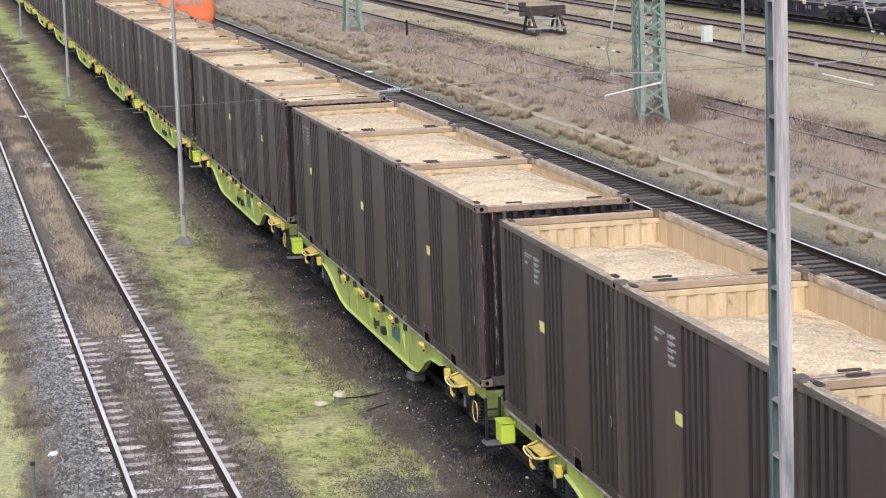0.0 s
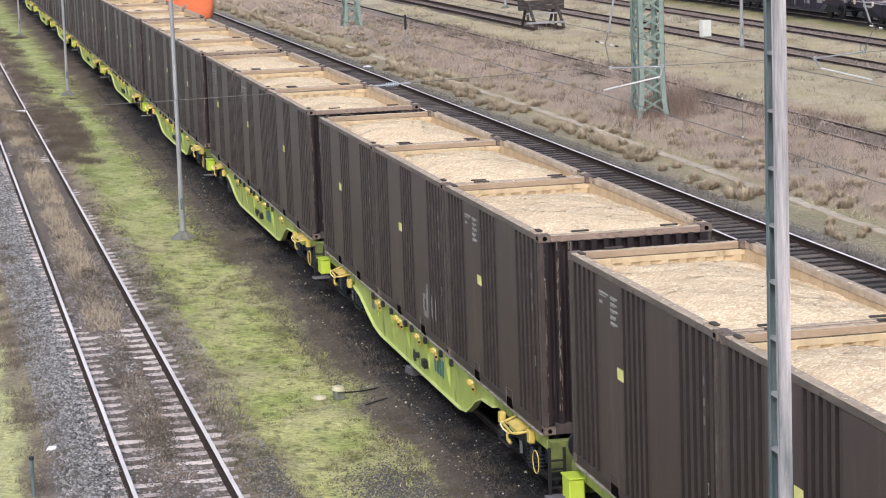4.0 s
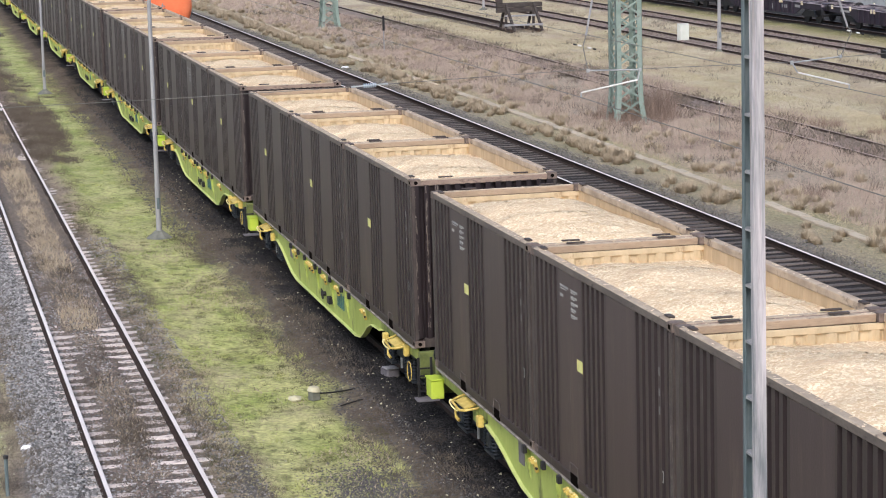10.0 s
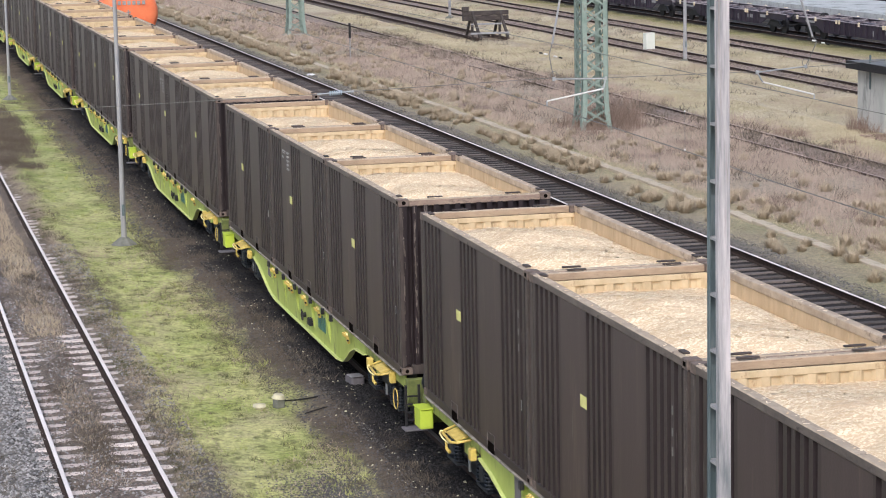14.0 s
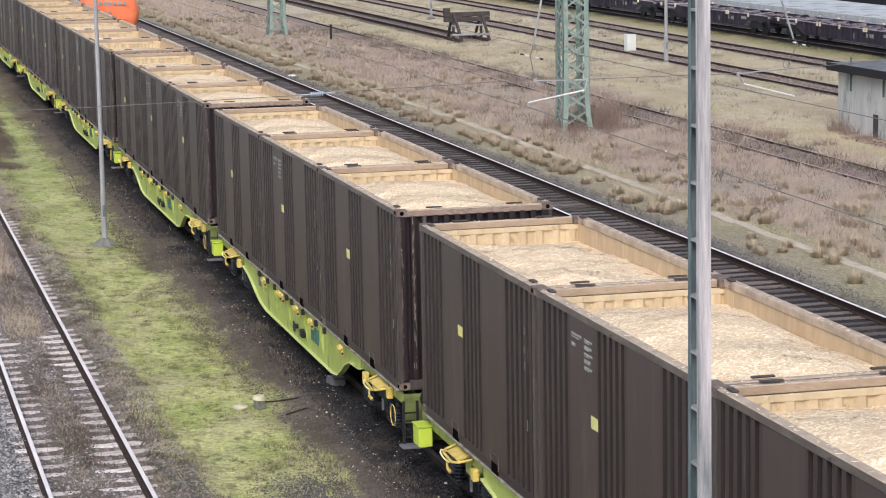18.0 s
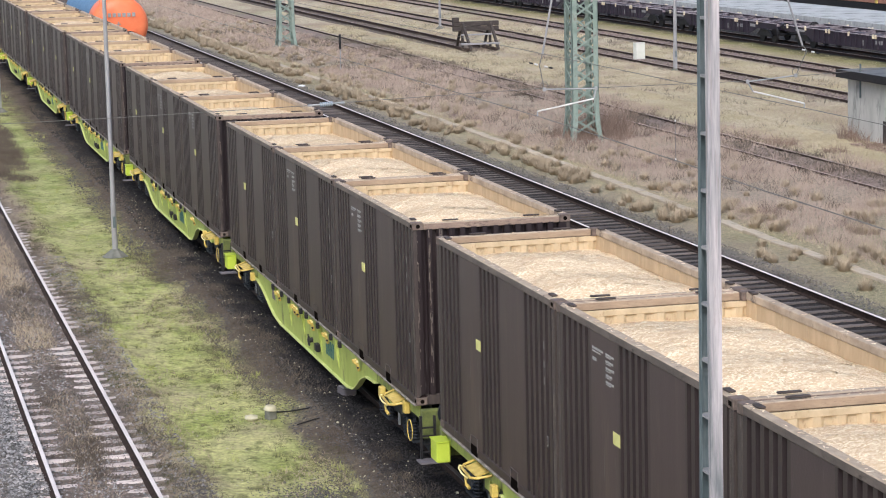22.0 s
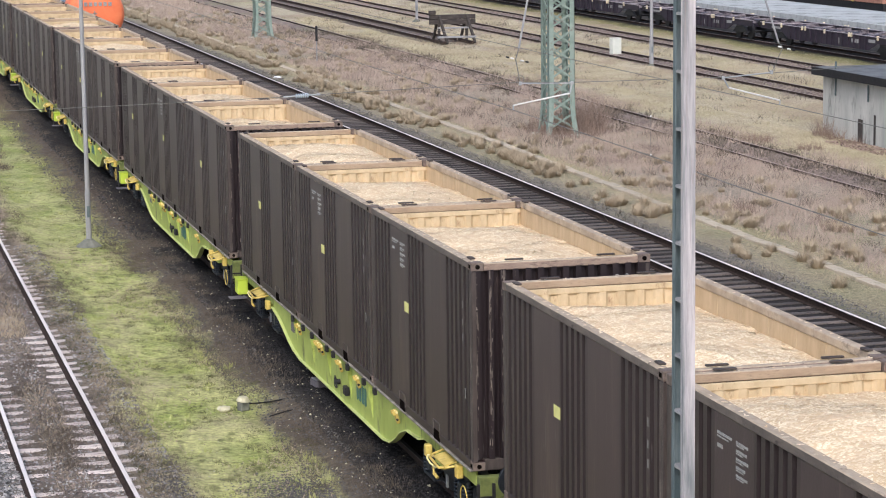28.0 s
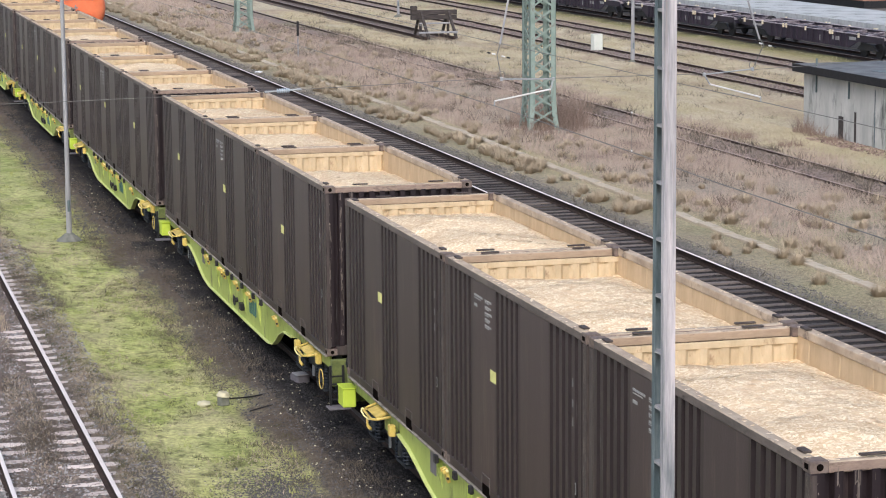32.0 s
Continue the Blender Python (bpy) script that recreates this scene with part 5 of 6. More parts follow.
    part("end_ladder", boxes((-1.1, -1.06, -0.5, -0.46, 1.2, 4.3), (-0.76, -0.72, -0.5, -0.46, 1.2, 4.3), *[(-1.06, -0.76, -0.49, -0.47, 1.4 + 0.3 * i, 1.42 + 0.3 * i) for i in range(10)]), orange_paint, t)
    return t


tank_wagon()


# ---- timber buffer stop ----
def buffer_stop():
    t = tagged(new("buffer_stop"), "old dark timber buffer stop at the siding end", "buffer stop")
    t.matrix_basis = pose(36.3, 136.6, -0.2)
    for z in (1.12, 1.42):
        part("beam", boxes((-1.4, 1.4, -0.14, 0.14, z, z + 0.27), bevel=0.02), old_timber, t, "dark weathered timber beam")
    part("end_lamp", boxes((-1.45, -1.05, -0.2, 0.05, 1.68, 1.95), bevel=0.02), old_timber, t)
    for x in (-0.85, 0.85):
        for a, b in (((x, -0.15, 1.65), (x + 0.25, -1.1, 0.05)), ((x, 0.15, 1.5), (x, 1.3, 0.1)), ((x, -0.1, 0.1), (x, -0.1, 1.6))):
            m = look(a, b)
            bm = boxes((-0.07, 0.07, -0.07, 0.07, -(Vector(b) - Vector(a)).length, 0), bevel=0.01)
            bmesh.ops.transform(bm, matrix=m, verts=bm.verts[:])
            part("strut", bm, old_timber, t)
        part("skid", boxes((x - 0.1, x + 0.1, -1.4, 1.6, 0.0, 0.18), bevel=0.02), shaded_rust, t)
    part("tie_beam", boxes((-1.15, 1.2, -1.0, -0.85, 0.35, 0.46), bevel=0.015), pole_grey, t)
    part("tie_beam", boxes((-1.0, 1.0, -0.5, -0.36, 0.88, 0.97), bevel=0.015), pole_grey, t)
    return t


buffer_stop()


# ---- hut ----
def hut():
    t = tagged(new("hut"), "low flat-roofed hut with stained pale rendered walls", "hut")
    x0, x1, y0, y1, z0, z1 = 35.75, 39.7, 66.0, 81.2, -0.35, 1.98
    th = 0.24
    for n, b in (("wall", (x0, x0 + th, y0, y1, z0, z1)), ("wall", (x1 - th, x1, y0, y1, z0, z1)), ("wall", (x0 + th, x1 - th, y0, y0 + th, z0, z1)), ("wall", (x0 + th, x1 - th, y1 - th, y1, z0, z1))):
        part(n, boxes(b), hut_wall_mat, t)
    roof = part("roof", boxes((x0 - 0.3, x1 + 0.3, y0 - 0.3, y1 + 0.35, z1, z1 + 0.26), bevel=0.02), tar, t, "dark tarred flat roof")
    part("roof_edge", boxes((x0 - 0.33, x0 - 0.3, y0 - 0.3, y1 + 0.35, z1 - 0.02, z1 + 0.27)), black_steel, roof, "black felt edge of the roof")
    for y in (80.0, 77.2, 74.0):
        part("down_pipe", boxes((x0 - 0.07, x0 - 0.012, y - 0.03, y + 0.03, z1 - 0.7, z1 + 0.55 if y == 80.0 else z1 - 0.1), bevel=0.01), mast_grey, t)
    # flat dark plates stand for the narrow slits in the wall
    for y, wdt, zt in ((77.9, 0.2, 0.6), (76.7, 0.08, 0.85)):
        part("slit_opening", boxes((x0 - 0.012, x0 - 0.004, y - wdt, y + wdt, z0, zt)), old_timber, t, "narrow dark slit drawn as a flat plate")
    part("panel_joint", boxes((x0 - 0.01, x0 - 0.003, 75.1, 75.16, z0, z1 - 0.2)), mast_grey, t)
    part("roof_patch", boxes((36.6, 37.2, 76.6, 77.3, z1 + 0.262, z1 + 0.275)), mast_grey, roof)
    return t


hut()


def cabinet(x, y):
    t = tagged(new("relay_cabinet"), "pale grey trackside cabinet on a plinth", "cabinet")
    t.matrix_basis = pose(x, y, -0.2, 0, 0, 8)
    body = part("body", boxes((-0.27, 0.27, -0.2, 0.2, 0.05, 0.94), bevel=0.02), pale_box, t)
    part("door", boxes((-0.23, 0.23, -0.216, -0.202, 0.16, 0.84), bevel=0.005), pale_box, body)
    part("plinth", boxes((-0.27, 0.27, -0.2, 0.2, -0.1, 0.1)), concrete, t)
    part("lid", boxes((-0.28, 0.28, -0.21, 0.21, 0.94, 0.965), bevel=0.01), pale_box, t)


cabinet(41.75, 122.6)


# ---- small posts, cable stub, stones, litter ----
def marker_post(x, y, high, dark):
    t = tagged(new("marker_post"), "thin grey marker post with a dark upper half", "post")
    t.matrix_basis = pose(x, y, -0.25)
    part("stake", tube(bmesh.new(), (0, 0, 0), (0, 0, high - dark), 0.03), pole_grey, t)
    part("dark_plate", boxes((-0.06, 0.06, -0.035, 0.035, high - dark, high), bevel=0.01), black_steel, t)


marker_post(25.65, 124.9, 1.95, 0.8)
t = tagged(new("short_post"), "short grey steel post with a dark cap", "post")
t.matrix_basis = pose(1.29, 36.0, -0.3)
part("shaft", tube(bmesh.new(), (0, 0, 0), (0, 0, 0.66), 0.03, sides=10), mast_grey, t)
part("cap", tube(bmesh.new(), (0, 0, 0.66), (0, 0, 0.71), 0.042, sides=10), black_steel, t)

t = tagged(new("cable_stub"), "grey cable pot with a cream lid beside the track", "cable pot")
t.matrix_basis = pose(6.97, 41.1, -0.24, 0, 0, 20)
part("pot", boxes((-0.09, 0.09, -0.08, 0.08, 0.0, 0.18), bevel=0.02), dark_concrete, t, "grey cable pot")
bm = bmesh.new()
bmesh.ops.create_cone(bm, cap_ends=True, segments=9, radius1=0.135, radius2=0.09, depth=0.085, matrix=pose(0, 0, 0.215, 6, 4, 15))
bmesh.ops.bevel(bm, geom=bm.edges[:], offset=0.012, segments=1, affect="EDGES")
part("lid", bm, cream_stone, t)
t = tagged(new("cable"), "black cable lying from the pot to the rail", "cable")
bm = bmesh.new()
pts = [(7.02, 41.12, -0.12), (7.4, 41.35, -0.17), (7.8, 41.5, -0.165), (8.2, 41.85, -0.15), (8.6, 42.2, -0.12)]
for a, b in zip(pts, pts[1:]):
    tube(bm, a, b, 0.014, sides=6)
part("sheath", bm, black_steel, t)
t = tagged(new("cable"), "black cable end lying in the grass", "cable")
bm = bmesh.new()
pts = [(7.3, 40.3, -0.19), (7.7, 40.55, -0.165), (8.15, 40.75, -0.17)]
for a, b in zip(pts, pts[1:]):
    tube(bm, a, b, 0.012, sides=6)
part("sheath", bm, black_steel, t)
t = tagged(new("rail_box"), "grey steel point detector box beside the rail", "trackside box")
t.matrix_basis = pose(8.62, 42.3, -0.22, 0, 0, 8)
part("case", boxes((-0.13, 0.13, -0.2, 0.2, 0.0, 0.23), bevel=0.03), step_grey, t)
part("cover", boxes((-0.15, 0.1, -0.22, 0.05, 0.23, 0.255), bevel=0.01), pole_grey, t)
part("foot", boxes((-0.3, 0.3, -0.1, 0.1, -0.05, 0.02)), black_steel, t)


def rock(name, x, y, size, mat, label, category, flat=0.6, seed=1, z=None):
    bm = bmesh.new()
    bmesh.ops.create_icosphere(bm, subdivisions=2, radius=size)
    rng = random.Random(seed)
    for v in bm.verts:
        v.co *= rng.uniform(0.8, 1.15)
        v.co.z *= flat
    ob = part(name, bm, mat, None)
    tagged(ob, label, category)
    ob.matrix_basis = pose(x, y, (-0.22 if z is None else z) + size * flat * 0.5, 0, 0, seed * 40)
    return ob


rock("stone", 6.62, 41.1, 0.12, cream_stone, "cream coloured stone lying on the moss", "stone", 0.6, 3)
rock("crumpled_paper", 8.05, 36.55, 0.11, litter, "crumpled white paper on dark gravel", "litter", 0.5, 5)
rock("crumpled_paper", 1.75, 38.9, 0.1, litter, "crumpled white paper beside the siding", "litter", 0.6, 6)
rock("crumpled_bag", 2.0, 36.2, 0.1, blue_paint, "crumpled blue plastic bag on gravel", "litter", 0.4, 7)
rock("crumpled_paper", 21.6, 115.0, 0.2, litter, "white sheet of litter beside the dark track", "litter", 0.3, 8)
rock("crumpled_paper", 19.6, 51.0, 0.055, litter, "scrap of white paper between dark rails", "litter", 0.6, 9)

t = tagged(new("crossing_bar"), "pale bar lying across the siding", "bar")
part("bar", boxes((3.05, 4.25, 99.8, 100.15, -0.16, -0.06), bevel=0.02), litter, t)

# concrete cable trough
trough_mat = material("sandy_concrete", (0.36, 0.30, 0.225), (0.54, 0.465, 0.36), 0.9, 0.0, 2, 0.3, 25, rand="object", rand_mix=0.3, stain=(0.2, 0.19, 0.13), stain_scale=1.5, stain_at=0.55)
t = tagged(new("cable_trough"), "line of pale concrete cable trough lids", "cable trough", kind="structure")
lid = mesh_of(boxes((-0.16, 0.16, -0.48, 0.48, -0.12, 0.0), bevel=0.012), "trough_lid", trough_mat)
rng = random.Random(4)
rest = bmesh.new()
for i in range(190):
    y = 44.0 + i
    x = 23.4 + 0.12 * math.sin(y * 0.09)
    if i < 110:
        part("trough_lid", lid, None, t, at=pose(x + rng.uniform(-0.02, 0.02), y, -0.163 + rng.uniform(-0.02, 0.012), rng.uniform(-1, 1), rng.uniform(-1.5, 1.5), rng.uniform(-2, 2)))
    else:
        box(rest, x - 0.16, x + 0.16, y - 0.48, y + 0.48, -0.3, -0.165)
part("trough_rest", rest, trough_mat, t)["kind"] = "stuff"


# ---- far flat wagons, platform ----
def far_wagon():
    t = tagged(new("skeleton_wagon"), "dark purple-brown skeleton flat wagon with yellow spigots", "freight wagon", "parked skeleton wagons")
    half = 9.2
    for s in (-1, 1):
        sill = part("side_sill", prism(bmesh.new(), [(half, 1.16), (half, 0.86), (6.2, 0.82), (5.2, 0.45), (-5.2, 0.45), (-6.2, 0.82), (-half, 0.86), (-half, 1.16)], "x", s * 1.2 - 0.02, s * 1.2 + 0.02), violet_steel, t)
        part("top_flange", boxes((s * 1.2 - 0.075, s * 1.2 + 0.065, -half, half, 1.16, 1.19)), pale_violet, sill)
        for i in range(15):
            y = -4.9 + i * 0.7
            part("stiffener", boxes((s * 1.26 - 0.04, s * 1.26 + 0.04, y - 0.03, y + 0.03, 0.47, 1.15)), violet_steel, sill)
        for y in (-6.4, -3.2, -2.9, 0.2, 2.8, 3.2, 6.1, 8.7):
            part("spigot", boxes((s * 1.27 - 0.05, s * 1.27 + 0.05, y - 0.06, y + 0.06, 1.02, 1.25), bevel=0.02), pale_spigot, t, "pale yellow container spigot")
        for y0, y1, z0, z1 in ((-6.0, -5.2, 0.86, 1.02), (6.3, 7.6, 0.92, 1.04), (-4.0, -3.75, 0.75, 0.95), (-3.65, -3.4, 0.75, 0.95), (-3.3, -3.1, 0.75, 0.95), (-1.6, -1.5, 0.6, 0.9)):
            part("sign_plate", boxes((s * 1.225 - 0.005, s * 1.225 + 0.005, y0, y1, z0, z1)), marking, t)
    for y in (-8.9, -6.6, -4.4, -2.2, 0.0, 2.2, 4.4, 6.6, 8.9):
        part("cross_beam", boxes((-1.18, 1.18, y - 0.03, y + 0.03, 1.0, 1.15)), beam_violet, t)
    for a, b in (((-1.1, 2.2), (1.1, 4.4)), ((1.1, -2.2), (-1.1, -4.4)), ((-1.1, -6.6), (1.1, -4.4)), ((1.1, 6.6), (-1.1, 8.8))):
        part("diagonal", tube(bmesh.new(), (a[0], a[1], 1.13), (b[0], b[1], 1.12), 0.028), pale_violet, t)
    part("centre_sill", boxes((-0.2, 0.2, -half, half, 0.7, 1.1)), violet_steel, t)
    for e in (-1, 1):
        for x in (-0.87, 0.87):
            bm = tube(bmesh.new(), (x, e * half, 1.04), (x, e * (half + 0.5), 1.04), 0.09)
            tube(bm, (x, e * (half + 0.5), 1.04), (x, e * (half + 0.56), 1.04), 0.22, sides=12)
            part("buffer", bm, black_steel, t)
        bm = bmesh.new()
        for s in (-1, 1):
            prism(bm, [(e * 7.0 - 1.2, 0.4), (e * 7.0 + 1.2, 0.4), (e * 7.0 + 0.6, 0.75), (e * 7.0 - 0.6, 0.75)], "x", s * 1.02 - 0.05, s * 1.02 + 0.05)
        box(bm, -1.0, 1.0, e * 7.0 - 0.2, e * 7.0 + 0.2, 0.45, 0.7)
        part("bogie_frame", bm, black_steel, t)
        for dy in (-0.9, 0.9):
            bm = tube(bmesh.new(), (-0.82, e * 7.0 + dy, 0.46), (-0.69, e * 7.0 + dy, 0.46), 0.46, sides=18)
            tube(bm, (0.69, e * 7.0 + dy, 0.46), (0.82, e * 7.0 + dy, 0.46), 0.46, sides=18)
            tube(bm, (-0.9, e * 7.0 + dy, 0.46), (0.9, e * 7.0 + dy, 0.46), 0.07)
            part("wheelset", bm, black_steel, t)
    return t


# paler purple on the top flanges and diagonals than on the sills
pale_violet = material("pale_purple_flange", (0.17, 0.145, 0.165), (0.46, 0.41, 0.43), 0.7, 0.1, 3, 0.1, soft=0.12)
beam_violet = material("scuffed_purple_beam", (0.05, 0.04, 0.055), (0.26, 0.225, 0.24), 0.7, 0.1, 3, 0.1, soft=0.1)
pale_spigot = material("faded_spigot_paint", (0.55, 0.47, 0.33), (0.72, 0.64, 0.48), 0.6)
first = far_wagon()
first.matrix_basis = pose(TRACK_H, 117.2, 0)
for i in range(1, 8):
    copy_thing(first, pose(TRACK_H, 117.2 + 19.7 * i, 0))
copy_thing(first, pose(TRACK_H, 117.2 - 19.7, 0))

t = tagged(new("platform"), "pale concrete platform beyond the far siding", "platform", kind="structure")
pale_slab = material("pale_platform_concrete", (0.33, 0.345, 0.345), (0.52, 0.53, 0.53), 0.9, 0.0, 0.6, 0.1, stain=(0.19, 0.20, 0.18), stain_scale=0.45, stain_at=0.52)
slab = mesh_of(boxes((0, 0.3, 0.02, 3.98, -0.4, 0.55), bevel=0.02), "edge_slab", pale_slab)
deck = mesh_of(boxes((0.3, 6.6, 0.01, 3.99, 0.3, 0.53)), "deck_slab", pale_slab)
for i in range(60):
    part("edge_slab", slab, None, t, at=pose(61.0, 70 + 4 * i, 0))
    part("deck_slab", deck, None, t, at=pose(61.0, 70 + 4 * i, 0))
track(70.3, 60, 420, "track beyond the platform", dull_head, dark_sleeper)
t = tagged(new("orange_wagon"), "faded orange low freight wagon beyond the platform", "freight wagon")
t.matrix_basis = pose(75.0, 166.0, -0.2)
orange_dull = material("faded_orange_paint", (0.30, 0.14, 0.10), (0.42, 0.22, 0.16), 0.7)
part("body", boxes((-1.4, 1.4, -9, 14, 0.5, 2.4), bevel=0.03), orange_dull, t)
part("ladder", boxes((-1.46, -1.41, -4.2, -3.8, 0.5, 2.4)), yellow, t)
part("frame", boxes((-1.3, 1.3, -9, 14, 0.0, 0.5)), black_steel, t)
part("back_wall", boxes((1.41, 1.5, -9, 14, 0.5, 2.4)), black_steel, t)


# ---- growth and stones, too many to count ----
def sample(rng, n, x0, x1, y0, y1, patch=0.0, size=1.5, seed=0, near=1.0):
    """Random spots in a strip, thicker in noise patches; near over 1 draws more of them to the low-y end."""
    x, y = rng.uniform(x0, x1, n), y0 + (y1 - y0) * rng.random(n) ** near
    if patch:
        keep = wave_noise(x, y * 0.6, seed, 4, size) + rng.uniform(-0.12, 0.12, n) > patch
        x, y = x[keep], y[keep]
    return x, y


def blades(rng, x, y, low, high, wide, lean=0.4, clump=1, spread=0.0):
    """Upright tapering blades, each one triangle that leans at random."""
    if clump > 1:
        x, y = np.repeat(x, clump), np.repeat(y, clump)
        x, y = x + rng.normal(0, spread, len(x)), y + rng.normal(0, spread, len(y))
    n = len(x)
    z = ground_height(x, y) - 0.01
    a = rng.uniform(0, np.pi, n)
    h = rng.uniform(low, high, n) * rng.uniform(0.6, 1.0, n)
    w = wide * rng.uniform(0.6, 1.3, n)
    base = np.stack([x, y, z], -1)
    side = np.stack([np.cos(a) * w, np.sin(a) * w * 0.5, 0 * w], -1)
    tip = base + np.stack([rng.normal(0, lean, n) * h, rng.normal(0, lean, n) * h, h], -1)
    return np.stack([base - side, base + side, tip], 1)


def growth(name, mat, tris, label, category="grass"):
    ob = new(name, soup(name, np.concatenate(tris), 3, mat))
    return tagged(ob, label, category, kind="stuff")


leaf_brown = material("fallen_leaves", (0.05, 0.03, 0.024), (0.42, 0.31, 0.26), 0.9, 0.0, 3, 0.0, rand="island", spec=0.1)
rng = np.random.default_rng(7)
# tall dry grass between the cable trough and the disused track
tris = []
for x0, x1, y0, y1, n, hi, wd in ((24.0, 29.9, 48, 100, 70000, 0.26, 0.009), (23.9, 30.0, 95, 160, 52000, 0.3, 0.014), (23.9, 30.0, 150, 240, 24000, 0.4, 0.03),
                                  (31.2, 33.2, 50, 110, 9000, 0.4, 0.014), (29.6, 31.6, 70, 140, 9000, 0.35, 0.014)):
    x, y = sample(rng, n, x0, x1, y0, y1, 0.45, 2.2, 21)
    tris.append(blades(rng, x, y, 0.08, hi, wd, 0.55))
x, y = sample(rng, 1700, 24.2, 29.6, 48, 150, 0.5, 1.6, 22)
tris.append(blades(rng, x, y, 0.2, 0.6, 0.006, 0.3, 26, 0.22))
growth("dry_grass", straw, tris, "tall dry straw-coloured winter grass", "dry grass")
# tussocks along the dark track: domes of blades that lean outwards
def tussocks(rng, x, y, size, count):
    n = len(x)
    k = size * rng.uniform(0.6, 1.35, n)
    x, y, k = np.repeat(x, count), np.repeat(y, count), np.repeat(k, count)
    m = len(x)
    a, q = rng.uniform(0, 2 * np.pi, m), np.sqrt(rng.random(m))
    base = np.stack([x + 0.35 * k * q * np.cos(a), y + 0.35 * k * q * np.sin(a), ground_height(x, y) - 0.02], -1)
    out = k * (0.4 + 0.65 * q)
    tip = np.stack([x + out * np.cos(a), y + out * np.sin(a), ground_height(x, y) + k * (1.25 - 0.8 * q * q) * rng.uniform(0.75, 1.1, m)], -1)
    w = 0.009 * rng.uniform(0.6, 1.3, m)
    side = np.stack([-np.sin(a) * w, np.cos(a) * w, 0 * w], -1)
    return np.stack([base - side, base + side, tip], 1)


tris = []
for x0, x1, y0, y1, n, p, size in ((21.9, 23.1, 46, 200, 360, 0.44, 0.28), (23.7, 24.8, 46, 200, 260, 0.44, 0.25), (25.0, 29.5, 50, 180, 380, 0.48, 0.24), (22.3, 23.2, 72, 200, 520, 0.40, 0.27)):
    x, y = sample(rng, n, x0, x1, y0, y1, p, 1.2, 23)
    tris.append(tussocks(rng, x, y, size, 260))
growth("grass_tussocks", tussock_grass, tris, "round tussocks of tan grass beside the track", "dry grass")
# short olive grass of the far fields
tris = []
for x0, x1, y0, y1, n in ((32.0, 35.6, 60, 110, 60000), (32.0, 36.0, 105, 170, 30000), (36.0, 40.6, 81, 130, 36000), (37.2, 40.6, 125, 200, 16000), (42.9, 46.0, 80, 130, 30000), (43.0, 46.0, 125, 210, 16000), (48.8, 51.5, 90, 220, 18000), (40.3, 43.0, 80, 150, 3500), (46.0, 48.8, 80, 180, 3000)):
    x, y = sample(rng, n, x0, x1, y0, y1, 0.4, 1.6, 24)
    tris.append(blades(rng, x, y, 0.03, 0.12, 0.012 if y0 < 100 else 0.022, 0.8))
x, y = sample(rng, 22000, 21.6, 23.2, 45, 150, 0.42, 1.0, 25)
tris.append(blades(rng, x, y, 0.03, 0.09, 0.010, 0.9))
x, y = sample(rng, 9000, 23.6, 24.6, 45, 150, 0.42, 1.0, 25)
tris.append(blades(rng, x, y, 0.04, 0.14, 0.016, 0.6))
growth("olive_grass", olive_blade, tris, "short yellow-green winter grass")
# moss and short green grass between siding and train
tris = []
for x0, x1, y0, y1, n, p in ((4.9, 7.3, 33, 70, 34000, 0.5), (5.0, 6.8, 62, 140, 16000, 0.45), (0.4, 1.4, 33, 80, 18000, 0.5)):
    x, y = sample(rng, n, x0, x1, y0, y1, p, 1.4, 26)
    tris.append(blades(rng, x, y, 0.008, 0.028, 0.010, 1.0))
x, y = sample(rng, 260, 5.0, 7.4, 34, 120, 0.45, 0.8, 27)
tris.append(blades(rng, x, y, 0.06, 0.2, 0.009, 0.5, 16, 0.06))
growth("green_grass", green_blade, tris, "short green grass and moss beside the siding")
# tan mats in the green strip
tris = []
x, y = sample(rng, 15000, 4.6, 7.4, 33, 62, 0.54, 1.3, 28)
tris.append(blades(rng, x, y, 0.02, 0.09, 0.012, 1.0))
x, y = sample(rng, 24000, 3.1, 3.9, 49, 150, 0.43, 2.5, 29)
tris.append(blades(rng, x, y, 0.05, 0.24, 0.009, 0.7))
x, y = sample(rng, 6000, 3.2, 3.8, 36, 60, 0.5, 1.6, 31)
tris.append(blades(rng, x, y, 0.04, 0.14, 0.004, 0.8))
growth("dead_grass", tussock_grass, tris, "flattened dead grass in the siding", "dry grass")
# dark brown weeds
tris = []
